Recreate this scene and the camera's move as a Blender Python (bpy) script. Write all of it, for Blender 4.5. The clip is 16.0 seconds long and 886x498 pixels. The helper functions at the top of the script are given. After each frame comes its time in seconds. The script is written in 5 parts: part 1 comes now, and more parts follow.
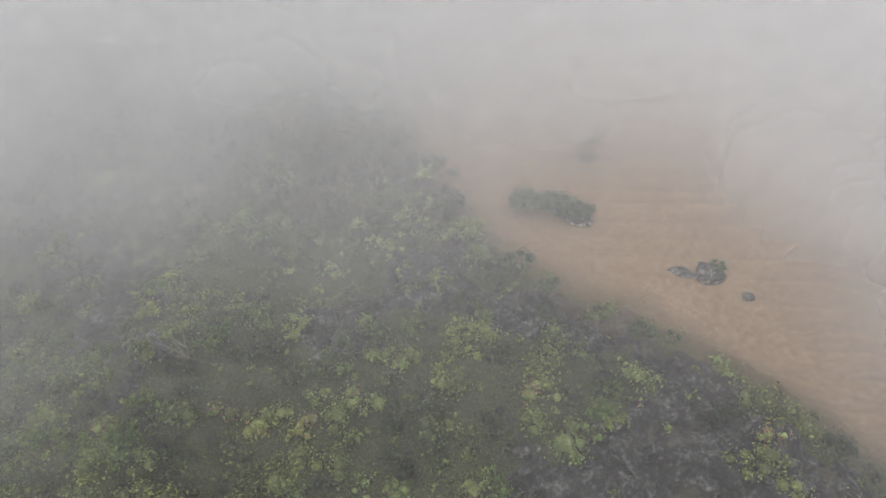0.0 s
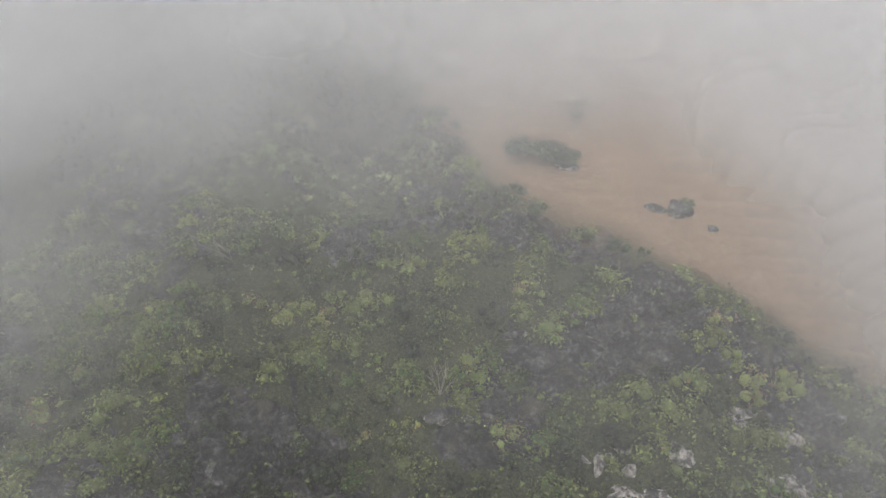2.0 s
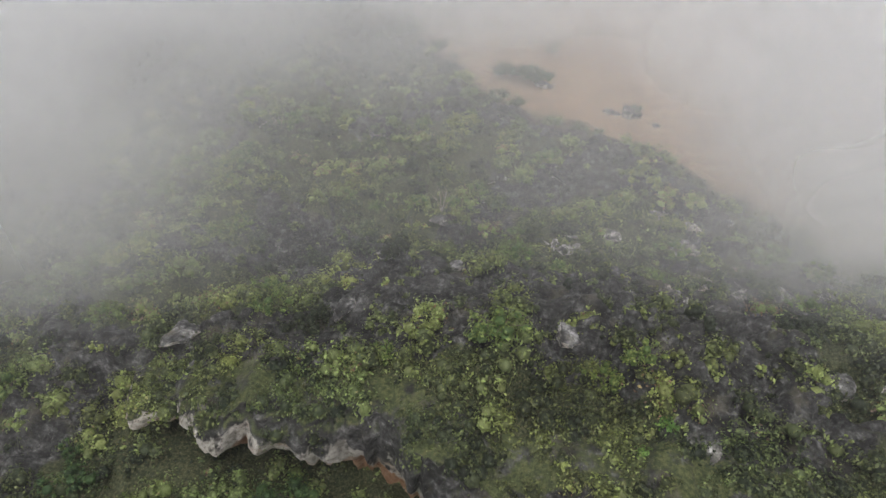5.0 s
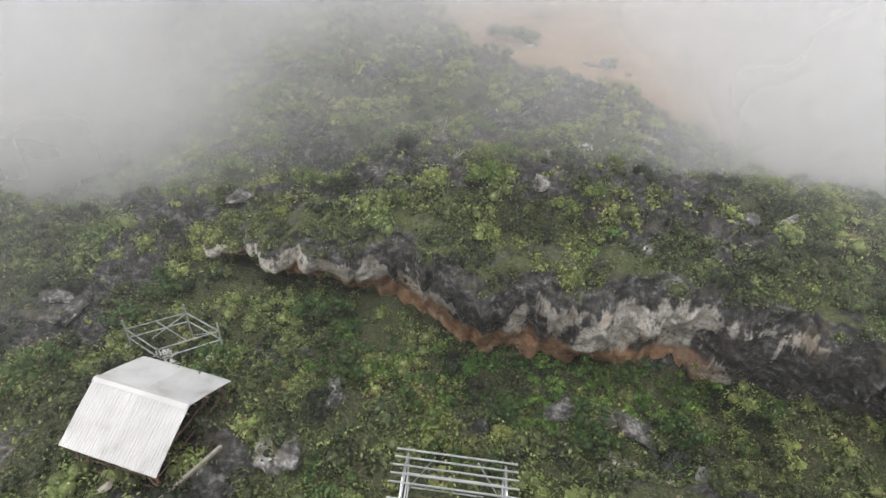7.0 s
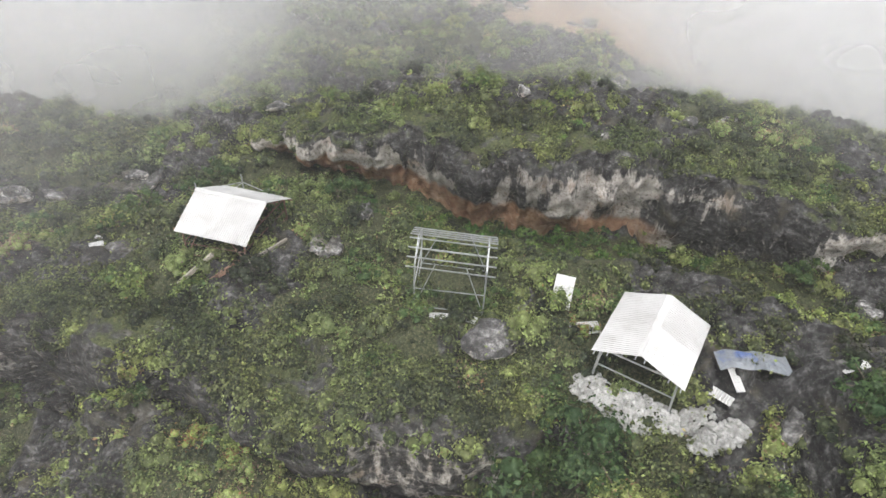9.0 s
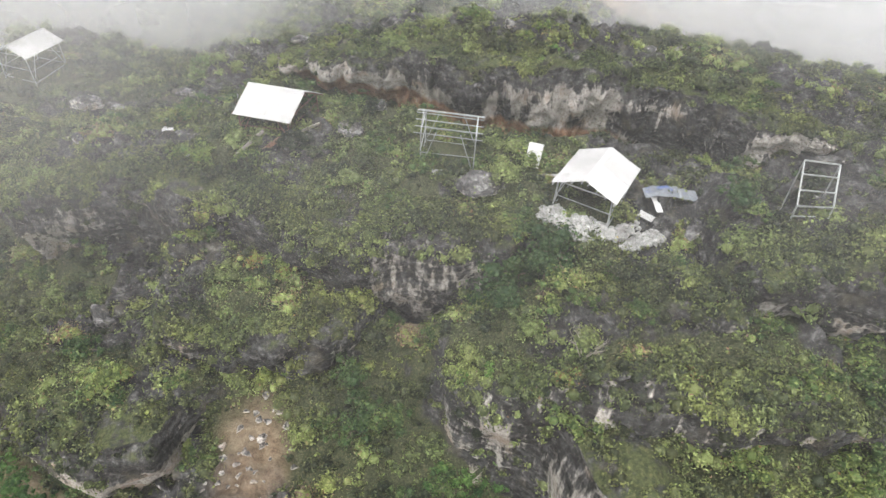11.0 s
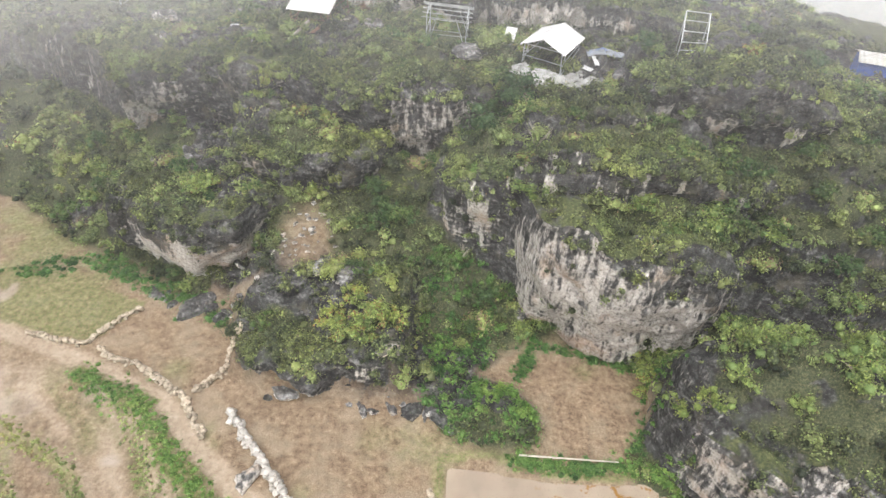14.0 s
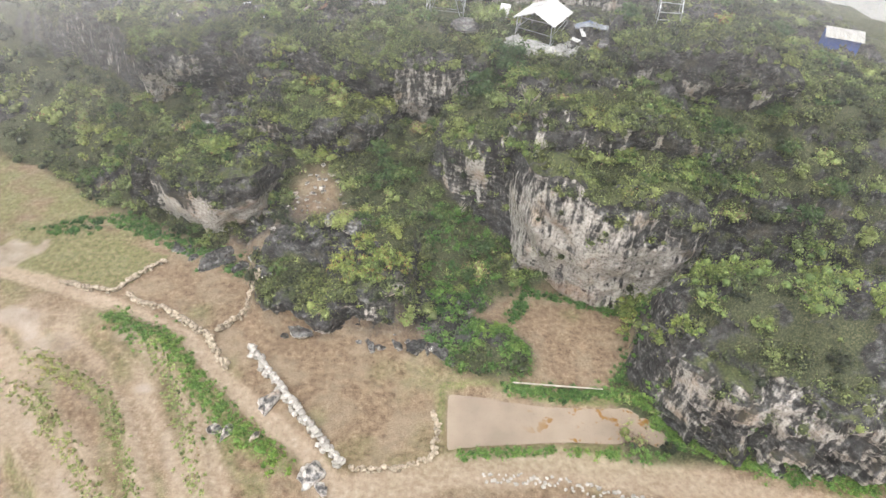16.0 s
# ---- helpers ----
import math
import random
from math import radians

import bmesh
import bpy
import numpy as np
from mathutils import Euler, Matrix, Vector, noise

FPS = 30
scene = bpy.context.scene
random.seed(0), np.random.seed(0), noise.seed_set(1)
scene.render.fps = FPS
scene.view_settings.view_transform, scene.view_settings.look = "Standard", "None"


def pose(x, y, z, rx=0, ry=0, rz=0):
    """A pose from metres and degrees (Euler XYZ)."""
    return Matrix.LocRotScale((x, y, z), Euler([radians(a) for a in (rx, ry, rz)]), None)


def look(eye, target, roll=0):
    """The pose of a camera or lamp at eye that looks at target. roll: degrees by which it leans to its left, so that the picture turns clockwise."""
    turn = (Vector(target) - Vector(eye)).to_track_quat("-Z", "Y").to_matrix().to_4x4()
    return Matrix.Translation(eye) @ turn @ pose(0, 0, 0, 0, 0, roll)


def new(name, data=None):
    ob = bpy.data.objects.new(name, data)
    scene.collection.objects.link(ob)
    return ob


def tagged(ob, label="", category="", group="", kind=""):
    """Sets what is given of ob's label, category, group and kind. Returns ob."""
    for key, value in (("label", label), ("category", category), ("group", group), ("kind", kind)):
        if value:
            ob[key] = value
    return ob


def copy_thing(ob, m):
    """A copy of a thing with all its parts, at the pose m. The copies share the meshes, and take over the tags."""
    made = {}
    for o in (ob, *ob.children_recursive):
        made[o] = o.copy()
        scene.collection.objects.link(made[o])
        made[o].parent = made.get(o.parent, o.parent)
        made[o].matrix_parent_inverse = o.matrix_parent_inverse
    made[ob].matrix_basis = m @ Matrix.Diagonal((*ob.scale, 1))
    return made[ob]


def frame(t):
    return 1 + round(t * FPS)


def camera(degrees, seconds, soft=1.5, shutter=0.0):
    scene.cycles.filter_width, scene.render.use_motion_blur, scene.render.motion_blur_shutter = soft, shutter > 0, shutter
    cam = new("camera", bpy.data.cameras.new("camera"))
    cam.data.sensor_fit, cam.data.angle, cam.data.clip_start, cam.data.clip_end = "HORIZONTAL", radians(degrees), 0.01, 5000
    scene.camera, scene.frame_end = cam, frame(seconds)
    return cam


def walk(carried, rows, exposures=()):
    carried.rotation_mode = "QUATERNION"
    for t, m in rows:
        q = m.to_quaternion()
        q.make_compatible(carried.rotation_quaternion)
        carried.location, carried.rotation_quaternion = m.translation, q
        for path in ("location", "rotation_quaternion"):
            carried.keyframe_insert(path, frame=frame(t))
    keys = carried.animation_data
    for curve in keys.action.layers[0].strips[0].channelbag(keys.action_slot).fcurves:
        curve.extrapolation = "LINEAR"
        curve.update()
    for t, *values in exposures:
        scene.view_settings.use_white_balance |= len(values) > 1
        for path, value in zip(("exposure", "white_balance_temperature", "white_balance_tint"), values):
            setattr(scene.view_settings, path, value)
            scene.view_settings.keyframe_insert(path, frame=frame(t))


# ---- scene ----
cam = camera(70.0, 16.0)
PATH = [
    (0, (-2.56, 94.78, 40.71), (-3.33, 110.08, 27.86), -0.05),
    (0.5, (-2.44, 93.10, 40.51), (-3.23, 108.42, 27.68), 0.18),
    (1, (-2.43, 90.92, 40.34), (-3.20, 106.27, 27.55), 0.46),
    (1.5, (-2.46, 88.51, 40.21), (-3.19, 103.86, 27.41), 0.89),
    (2, (-2.71, 85.82, 40.30), (-3.30, 101.14, 27.46), 1.63),
    (2.5, (-2.79, 82.94, 40.13), (-3.32, 98.27, 27.30), 2.02),
    (3, (-2.45, 79.74, 40.14), (-3.04, 95.08, 27.32), 1.93),
    (3.5, (-2.23, 76.39, 39.92), (-2.86, 91.79, 27.17), 1.97),
    (4, (-2.09, 72.88, 39.67), (-2.72, 88.36, 27.02), 2.08),
    (4.5, (-1.96, 69.41, 39.57), (-2.59, 84.91, 26.96), 2.19),
    (4.7, (-2.00, 68.01, 39.40), (-2.56, 83.55, 26.82), 2.28),
    (6.8, (-1.93, 53.63, 38.14), (-2.23, 69.38, 25.82), 2.65),
    (7, (-1.77, 52.35, 38.22), (-2.11, 68.05, 25.84), 2.57),
    (7.5, (-1.66, 49.03, 38.08), (-1.97, 64.72, 25.69), 2.69),
    (8, (-1.56, 45.64, 38.07), (-1.84, 61.31, 25.65), 2.85),
    (8.5, (-1.54, 42.29, 38.02), (-1.77, 57.94, 25.58), 3.05),
    (9, (-1.49, 38.98, 38.05), (-1.69, 54.59, 25.56), 3.16),
    (9.2, (-1.38, 37.68, 37.88), (-1.59, 53.31, 25.41), 3.16),
    (11.3, (-0.95, 24.15, 38.66), (-1.01, 39.43, 25.75), 3.52),
    (11.5, (-0.79, 22.65, 38.65), (-0.91, 37.97, 25.78), 3.52),
    (12, (-0.74, 19.25, 38.52), (-0.81, 34.59, 25.69), 3.88),
    (12.5, (-0.36, 15.87, 38.38), (-0.51, 31.25, 25.59), 3.66),
    (13, (-0.11, 12.57, 38.27), (-0.30, 27.95, 25.49), 3.58),
    (13.5, (0.16, 9.27, 38.14), (-0.07, 24.66, 25.37), 3.44),
    (14, (0.20, 6.15, 38.22), (0.03, 21.47, 25.36), 3.52),
    (14.5, (0.21, 3.77, 38.25), (0.09, 19.07, 25.37), 3.61),
    (15, (0.18, 2.03, 38.28), (0.10, 17.31, 25.39), 3.63),
    (15.5, (0.13, 0.73, 38.22), (0.08, 16.04, 25.36), 3.69),
    (16, (-0.00, -0.00, 38.20), (-0.00, 15.32, 25.34), 3.78),
]
walk(cam, [(t, look(eye, target, roll)) for t, eye, target, roll in PATH], [(0, -0.4), (4, -0.35), (7, 0.1), (9, 0.35), (12, 0.58), (13.5, 0.75), (16, 0.72)])

# ---- light ----
scene.cycles.transparent_max_bounces = 72
world = bpy.data.worlds.new("overcast_sky")
scene.world = world
world.use_nodes = True
wn = world.node_tree
wn.nodes.clear()
w_out = wn.nodes.new("ShaderNodeOutputWorld")
w_bg = wn.nodes.new("ShaderNodeBackground")
w_sky = wn.nodes.new("ShaderNodeTexSky")
w_sky.sky_type, w_sky.sun_disc = "NISHITA", False
w_sky.sun_elevation, w_sky.sun_rotation = radians(55), radians(200)
w_sky.dust_density, w_sky.air_density = 6.0, 1.0
w_hsv = wn.nodes.new("ShaderNodeHueSaturation")
w_hsv.inputs["Saturation"].default_value = 0.15
w_bg.inputs["Strength"].default_value = 0.125
wn.links.new(w_sky.outputs[0], w_hsv.inputs["Color"])
wn.links.new(w_hsv.outputs[0], w_bg.inputs["Color"])
wn.links.new(w_bg.outputs[0], w_out.inputs["Surface"])
sun_data = bpy.data.lights.new("sun", "SUN")
sun_data.energy, sun_data.angle, sun_data.color = 1.5, radians(50), (1.0, 0.98, 0.95)
sun = new("sun", sun_data)
sun.matrix_world = look((0, 0, 100), (-3, 6, 60))


# ---- small tools ----
def lattice(ix, iy, seed):
    """Hashed values in 0..1 on whole-number cells."""
    n = (ix.astype(np.int64) * 374761393 + iy.astype(np.int64) * 668265263 + seed * 974711) & 0x7FFFFFFF
    n = ((n ^ (n >> 13)) * 1274126177) & 0x7FFFFFFF
    n = ((n ^ (n >> 16)) * 60493) & 0x7FFFFFFF
    return (n & 0xFFFF) / 65535.0


def value_noise(x, y, seed=0):
    ix, iy = np.floor(x), np.floor(y)
    fx, fy = x - ix, y - iy
    fx, fy = fx * fx * (3 - 2 * fx), fy * fy * (3 - 2 * fy)
    a, b = lattice(ix, iy, seed), lattice(ix + 1, iy, seed)
    c, d = lattice(ix, iy + 1, seed), lattice(ix + 1, iy + 1, seed)
    return (a + (b - a) * fx) * (1 - fy) + (c + (d - c) * fx) * fy


def fbm(x, y, seed=0, octaves=4):
    """Layered noise, about -1..1."""
    total, amp, norm = 0.0, 1.0, 0.0
    for k in range(octaves):
        total = total + amp * (value_noise(x, y, seed + 7 * k) * 2 - 1)
        norm, amp = norm + amp, amp * 0.5
        x, y = x * 2.03 + 11.3, y * 2.03 - 5.7
    return total / norm


def ease(a, b, v):
    """0 at a, 1 at b, smooth between."""
    k = np.clip((v - a) / (b - a), 0, 1)
    return k * k * (3 - 2 * k)


def along(x, *knots):
    """Straight pieces through (x, value) knots."""
    return np.interp(x, [k[0] for k in knots], [k[1] for k in knots])


def mix(a, b, k):
    return a + (b - a) * k


# ---- the hill ----
FIELD = -1.0


def hill_foot(x):
    return along(x, (-140, 105), (-60, 63), (-45, 57), (-33, 50), (-25, 46), (-18, 41.5), (-14, 36.5), (-5, 35), (1, 35.5), (5, 40), (12, 42), (20, 38), (40, 37), (140, 60))


def big_cliff(x):
    return along(x, (-6, 55), (-3, 50.5), (0, 48.0), (2, 46.8), (4.5, 45.2), (7, 43.5), (10, 42.0), (13, 41.2), (16, 40.7), (18, 40.8), (20, 41.4), (22, 42.2), (26, 41), (30, 39), (60, 41))


def front_rock(x):
    return along(x, (13.6, 33), (14.5, 31.4), (16, 29.3), (18.2, 27.9), (23, 25.9), (27, 25.1), (31, 24.9), (40, 26), (60, 30))


def hut_edge(x):
    return along(x, (-60, 80), (-38, 67), (-33, 63.8), (-27, 64.4), (-22, 63.4), (-15, 61.2), (-9, 59.2), (-3, 57.9), (0, 57.4), (3, 56.8), (6, 55), (14, 53.6), (30, 54))


def back_cliff(x):
    return along(x, (-60, 93), (-30, 89), (-18, 87.6), (-10.7, 86.8), (-4, 84.6), (0.8, 82.6), (6, 81.6), (12, 81.2), (17, 79.6), (24, 77.2), (60, 72))


def left_foot(x):
    return along(x, (-31, 51), (-27, 49.4), (-23, 47.2), (-19, 46.0), (-16.8, 47), (-15, 50))


def middle_foot(x):
    return along(x, (-21, 54.5), (-18.5, 52.6), (-14, 51.6), (-11, 51.4), (-7.4, 53.0), (-4.5, 55.5))


def crown_line(x):
    return along(x, (12, 51.2), (15.5, 50.6), (21.5, 50.0), (25.5, 49.8), (31, 51.5))


def brow_line(x):
    return along(x, (-2, 50.6), (0.8, 48.6), (5, 46.0), (9, 44.7), (13, 44.6), (17, 45.0), (22, 46.2), (27, 47))


def lump_line(x):
    return along(x, (7, 50.0), (11.6, 49.0), (15, 49.4))


def wobble(x, y):
    """How far the edges of the rocks wander."""
    return fbm(x / 5, y / 5, 3, 3) * 1.1 + fbm(x / 1.4, y / 1.4, 9, 3) * 0.3


def hill(x, y):
    """The ground's height, and how much of it is field."""
    wob = wobble(x, y)
    rough = fbm(x / 3.0, y / 3.0, 21, 5)
    yy = y + wob
    # fields
    h = FIELD - 0.05 * np.clip(-x - 25, 0, 60) - 0.03 * np.clip(20 - y, 0, 60)
    d = yy - hill_foot(x)
    slope_top = along(x, (-140, 4), (-60, 8), (-35, 10.5), (-22, 12), (-12, 9.6), (3, 9.6), (14, 12), (40, 8), (140, 2))
    h = h + np.minimum(np.clip(d, 0, None) * along(x, (-40, 0.4), (3, 0.42), (8, 0.58)), slope_top + 1)
    # low rocks before the gully
    k = ease(34.9, 36.2, yy) * ease(-16.5, -14.5, x + wob) * ease(-1.2, -3.0, x + wob) * ease(48, 40, y)
    h = h + 3.3 * k
    # mound with the pale overhang, to the left
    foot = left_foot(x)
    k = ease(foot, foot + 0.9, yy) * ease(-33, -28.5, x + wob) * ease(-13, -16.6, x + wob) * ease(60, 50, y)
    h = mix(h, np.maximum(h, 6.4 + 0.24 * (y - foot)), k)
    # mound under the huts' edge
    foot = middle_foot(x)
    edge = hut_edge(x)
    k = ease(foot, foot + 1.0, yy) * ease(-22, -18.5, x + wob) * ease(-3.0, -5.6, x + wob) * ease(edge - 1.4, edge - 2.8, yy)
    h = mix(h, 9.3 + 0.2 * (y - foot), k)
    # bench of the huts, raised along its rim
    bench = along(x, (-60, 8), (-42, 11.2), (-30, 11.4), (-24, 12.2), (-20, 13.8), (-8, 15.0), (4, 15.4), (14, 16.4), (30, 14), (42, 14), (60, 9))
    bench = bench + 1.1 * ease(-9, -5, x) * ease(4, 1, x) * ease(63.5, 59.5, y)
    bench = bench - along(x, (-28, 0.8), (-15, 1.6), (-6, 2.4), (1, 2.2), (5, 0.4)) * ease(edge + 4.2, edge + 0.6, yy)
    k = ease(edge, edge + 0.9, yy)
    h = mix(h, bench + 0.4 * rough, k)
    # shaded cleft along the foot of the rim
    h = h - 3.0 * np.exp(-(((yy - edge + 1.0) / 1.0) ** 2)) * ease(-29, -24, x) * ease(2.5, -0.5, x)
    # big cliff and the shoulder over it
    foot = big_cliff(x)
    cap = along(x, (-6, 9.0), (0, 10.2), (5, 13.2), (9, 14.0), (14, 14.6), (24, 14.8), (30, 15), (36, 13.5), (48, 11))
    top = np.minimum(along(x, (-5, 7.4), (0, 7.6), (2, 8.4), (5, 9.8), (8, 11.0), (17, 11.0), (20, 9.4), (24, 7.2), (30, 7.4), (40, 6.5)) + along(x, (20, 0.46), (26, 0.72)) * (yy - foot), cap + 0.12 * (y - 47))
    back = ease(along(x, (0, 57), (10, 59), (16, 62), (30, 66)), along(x, (0, 52), (10, 55), (16, 56), (30, 57)), y)
    wide = along(x, (-4, 5), (0, 2.5), (3, 2), (5.5, 0.9), (19, 0.9), (22, 3.0), (26, 5), (40, 8))
    k = ease(foot, foot + wide, yy) * ease(along(y, (40, 1.6), (44, 0.4), (48, -4.2), (54, -6.5)), along(y, (40, 5.4), (44, 5.0), (48, -0.8), (54, -1.0)), x + wob) * back
    h = mix(h, top, k)
    # rock tiers over the big cliff, and the crown with its dark face
    line = brow_line(x)
    h = h + along(x, (-1, 1.2), (5, 1.5), (9, 1.8), (27, 1.4)) * ease(line - 0.1, line + 0.5, yy) * ease(line + 8, line + 2.5, yy) * ease(-1.8, -0.4, x + wob) * ease(27, 24, x + wob)
    line = lump_line(x)
    h = h + 1.6 * ease(line - 0.1, line + 0.6, yy) * ease(line + 4, line + 1.6, yy) * ease(7.6, 9.2, x + wob) * ease(15.5, 13.5, x + wob)
    line = crown_line(x)
    crown = along(x, (12, 17.0), (14.5, 19.2), (19, 20.0), (24, 20.2), (28, 17.5), (31, 15)) - 0.1 * np.clip(y - 53, 0, 10)
    k = ease(line - 0.1, line + 0.8, yy) * ease(60, 55.5, y) * ease(12.6, 14.4, x + wob) * ease(31, 27.5, x)
    h = mix(h, np.maximum(h, crown + 0.4 * rough), k)
    # rock beside the pond
    foot = front_rock(x)
    top = np.minimum(along(x, (15, 2.6), (19, 5.8), (40, 6.2)) + 0.9 * (yy - foot), along(x, (15, 6.5), (20, 9.2), (30, 9.8)) + 0.7 * rough) - 0.9 * np.clip(y - 33, 0, 8)
    k = ease(foot, foot + 1.3, yy) * ease(15.0, 16.8, x + wob * 0.6) * ease(39, 36, y)
    h = mix(h, np.maximum(h, top), k)
    # hollow behind the huts
    low = along(x, (-60, 6), (-42, 11.0), (-30, 9.4), (-18, 9.6), (-8, 8.2), (3, 7.0), (14, 6.8), (24, 8.2), (33, 11.5), (40, 14.0), (50, 12), (60, 7))
    k = ease(along(x, (-60, 76), (-20, 71), (-5, 69.5), (2, 68), (8, 65.5), (20, 61.5), (30, 60)), along(x, (-60, 84), (-20, 77), (-5, 76), (2, 74.5), (8, 72), (20, 69.5), (30, 69)), yy)
    h = mix(h, low, k)
    # back cliff and the long ridge
    foot = back_cliff(x)
    crest = along(x, (-60, 6), (-30, 10), (-18, 11.4), (-8, 14.2), (0, 15.0), (8, 15.6), (14, 14.4), (23, 14.2), (32, 13.4), (42, 12), (60, 9), (90, 4))
    fall = 0.46 * np.clip(y - 90, 0, 30)
    floor = along(x, (-60, 0), (-30, 6), (-22, 9), (-12, 6), (-2, 7.2), (6, 7.6), (12, 9.4), (16, 9.6), (22, 7.5), (32, 6), (60, 5), (90, 2))
    floor = floor + 1.4 * ease(112, 120, y) * np.exp(-((x / 7) ** 2))
    ridge = np.maximum(crest - fall, np.minimum(floor, crest)) + rough * 0.8
    k = ease(foot, foot + along(x, (-40, 4), (-20, 1.0), (24, 1.0), (40, 4)), yy)
    h = mix(h, ridge, k)
    # plain beyond
    edge = along(x, (-140, 190), (-40, 174), (-12, 160), (-6, 147), (0, 139), (4, 134.5), (10, 131.5), (16, 126.5), (21, 122.5), (25, 118), (30, 114), (40, 112), (60, 108), (140, 100))
    h = h + 3.0 * np.exp(-(((y - 149) / 6) ** 2)) * ease(-4, -10, x) * ease(-52, -40, x)
    front_h = h
    k = ease(edge - along(x, (-40, 5), (0, 9), (30, 9)), edge + along(x, (-40, 30), (0, 3), (30, 1)), yy)
    plain = 6.2 + along(x, (-140, -8), (-30, -4), (-8, 0), (26, 0), (40, -4), (140, -6)) - 3.0 * ease(110, 80, y)
    h = mix(h, plain, k)
    onfield = np.maximum((ease(1.0, -0.5, d) * ease(14.5, 13.2, x) + ease(25.5, 24.5, y)) * ease(2.0, 0.8, front_h), k)
    far = ease(160, 400, np.hypot(x, y - 70))
    h = mix(h, 1.5 + 0 * h, far)
    # ledges: flat treads with short rock risers
    wander = fbm(x / 9, y / 9, 51, 3) * 2.4
    q = (h + wander) / 2.3
    whole = np.floor(q)
    stepped = (whole + ease(0.62, 0.95, q - whole)) * 2.3 - wander
    keep = (1 - np.clip(onfield, 0, 1)) * ease(126, 116, y) * ease(60, 46, np.abs(x)) * ease(0.42, 0.62, value_noise(x / 11, y / 11, 57))
    h = mix(h, stepped, 0.6 * keep)
    crag = (fbm(x / 1.1, y / 1.1, 40, 4) * 0.35 + rough * 0.75) * (1 - np.clip(onfield, 0, 1))
    # bare outcrops: rounded swellings parted by creases
    bare = outcrops(x, y) * (1 - np.clip(onfield, 0, 1)) * ease(200, 150, y)
    swell = 0.65 * np.sqrt(np.abs(value_noise(x / 1.7 + wob, y / 1.2, 173) * 2 - 1)) + 0.35 * np.sqrt(np.abs(value_noise(x / 0.75, y / 0.6, 174) * 2 - 1))
    return h + crag + bare * (swell * 1.9 - 0.7), np.clip(onfield, 0, 1)


def outcrops(x, y):
    """Where rock shows through the scrub."""
    return ease(0.58, 0.68, value_noise(x / 6.0, y / 6.0, 123) + 0.16 * fbm(x / 1.6, y / 1.6, 124, 3) + bare_stretch(x, y))


def bare_stretch(x, y):
    """Bare rock along the ridge's lip, on its right flank and over the big cliff."""
    lip = 0.2 * np.exp(-(((y - back_cliff(x) - 5.5) / 1.3) ** 2)) * ease(-12, -8, x) * ease(18, 14, x)
    flank = 0.3 * ease(1, 0.5, np.hypot((x - 16 + 0.3 * (y - 98)) / 5.0, (y - 98) / 8.0))
    brow = 0.2 * np.exp(-(((y - 50 + 0.1 * x) / 1.2) ** 2)) * ease(3, 6, x) * ease(24, 20, x)
    pond = 0.3 * ease(14.5, 16.5, x) * ease(26, 28, y) * ease(40, 35, y)
    return lip + flank + brow + pond


def spaced(lo, near_lo, near_hi, hi, step):
    """Even steps over the near stretch, growing ones outside it."""
    inner = np.arange(near_lo, near_hi + step / 2, step)
    out, s, v = [], step, near_hi
    while v < hi:
        s *= 1.25
        v += s
        out.append(min(v, hi))
    left, s, v = [], step, near_lo
    while v > lo:
        s *= 1.25
        v -= s
        left.append(max(v, lo))
    return np.concatenate([left[::-1], inner, out])


def grid_mesh(name, xs, ys, place):
    """A sheet over the lines xs and ys; place gives the points."""
    gx, gy = np.meshgrid(xs, ys)
    co = place(gx, gy).reshape(-1, 3)
    nx, ny = len(xs), len(ys)
    idx = np.arange(nx * ny).reshape(ny, nx)
    quads = np.stack([idx[:-1, :-1], idx[:-1, 1:], idx[1:, 1:], idx[1:, :-1]], -1).reshape(-1, 4)
    me = bpy.data.meshes.new(name)
    me.vertices.add(len(co))
    me.vertices.foreach_set("co", co.astype(np.float32).ravel())
    me.loops.add(quads.size)
    me.loops.foreach_set("vertex_index", quads.astype(np.int32).ravel())
    me.polygons.add(len(quads))
    me.polygons.foreach_set("loop_start", np.arange(0, quads.size, 4, dtype=np.int32))
    me.update(calc_edges=True)
    me.validate()
    return me

# ---- materials ----
def material(name):
    m = bpy.data.materials.new(name)
    m.use_nodes = True
    return m, m.node_tree.nodes, m.node_tree.links, m.node_tree.nodes["Principled BSDF"]


def node(n, kind, **values):
    """A node with its inputs set by name."""
    made = n.new(kind)
    for key, value in values.items():
        made.inputs[key.replace("_", " ")].default_value = value
    return made


def ramp(n, l, source, *stops):
    """A colour ramp over (place, colour) stops."""
    made = n.new("ShaderNodeValToRGB")
    band = made.color_ramp
    while len(band.elements) < len(stops):
        band.elements.new(0.5)
    for e, (at, colour) in zip(band.elements, stops):
        e.position, e.color = at, (*colour, 1)
    l.new(source, made.inputs["Fac"])
    return made.outputs["Color"]


def blend(n, l, a, b, fac, kind="MIX"):
    made = n.new("ShaderNodeMix")
    made.data_type, made.blend_type = "RGBA", kind
    for socket, value in ((made.inputs[6], a), (made.inputs[7], b), (made.inputs[0], fac)):
        if isinstance(value, bpy.types.NodeSocket):
            l.new(value, socket)
        elif isinstance(value, tuple):
            socket.default_value = (*value, 1)
        else:
            socket.default_value = value
    return made.outputs[2]


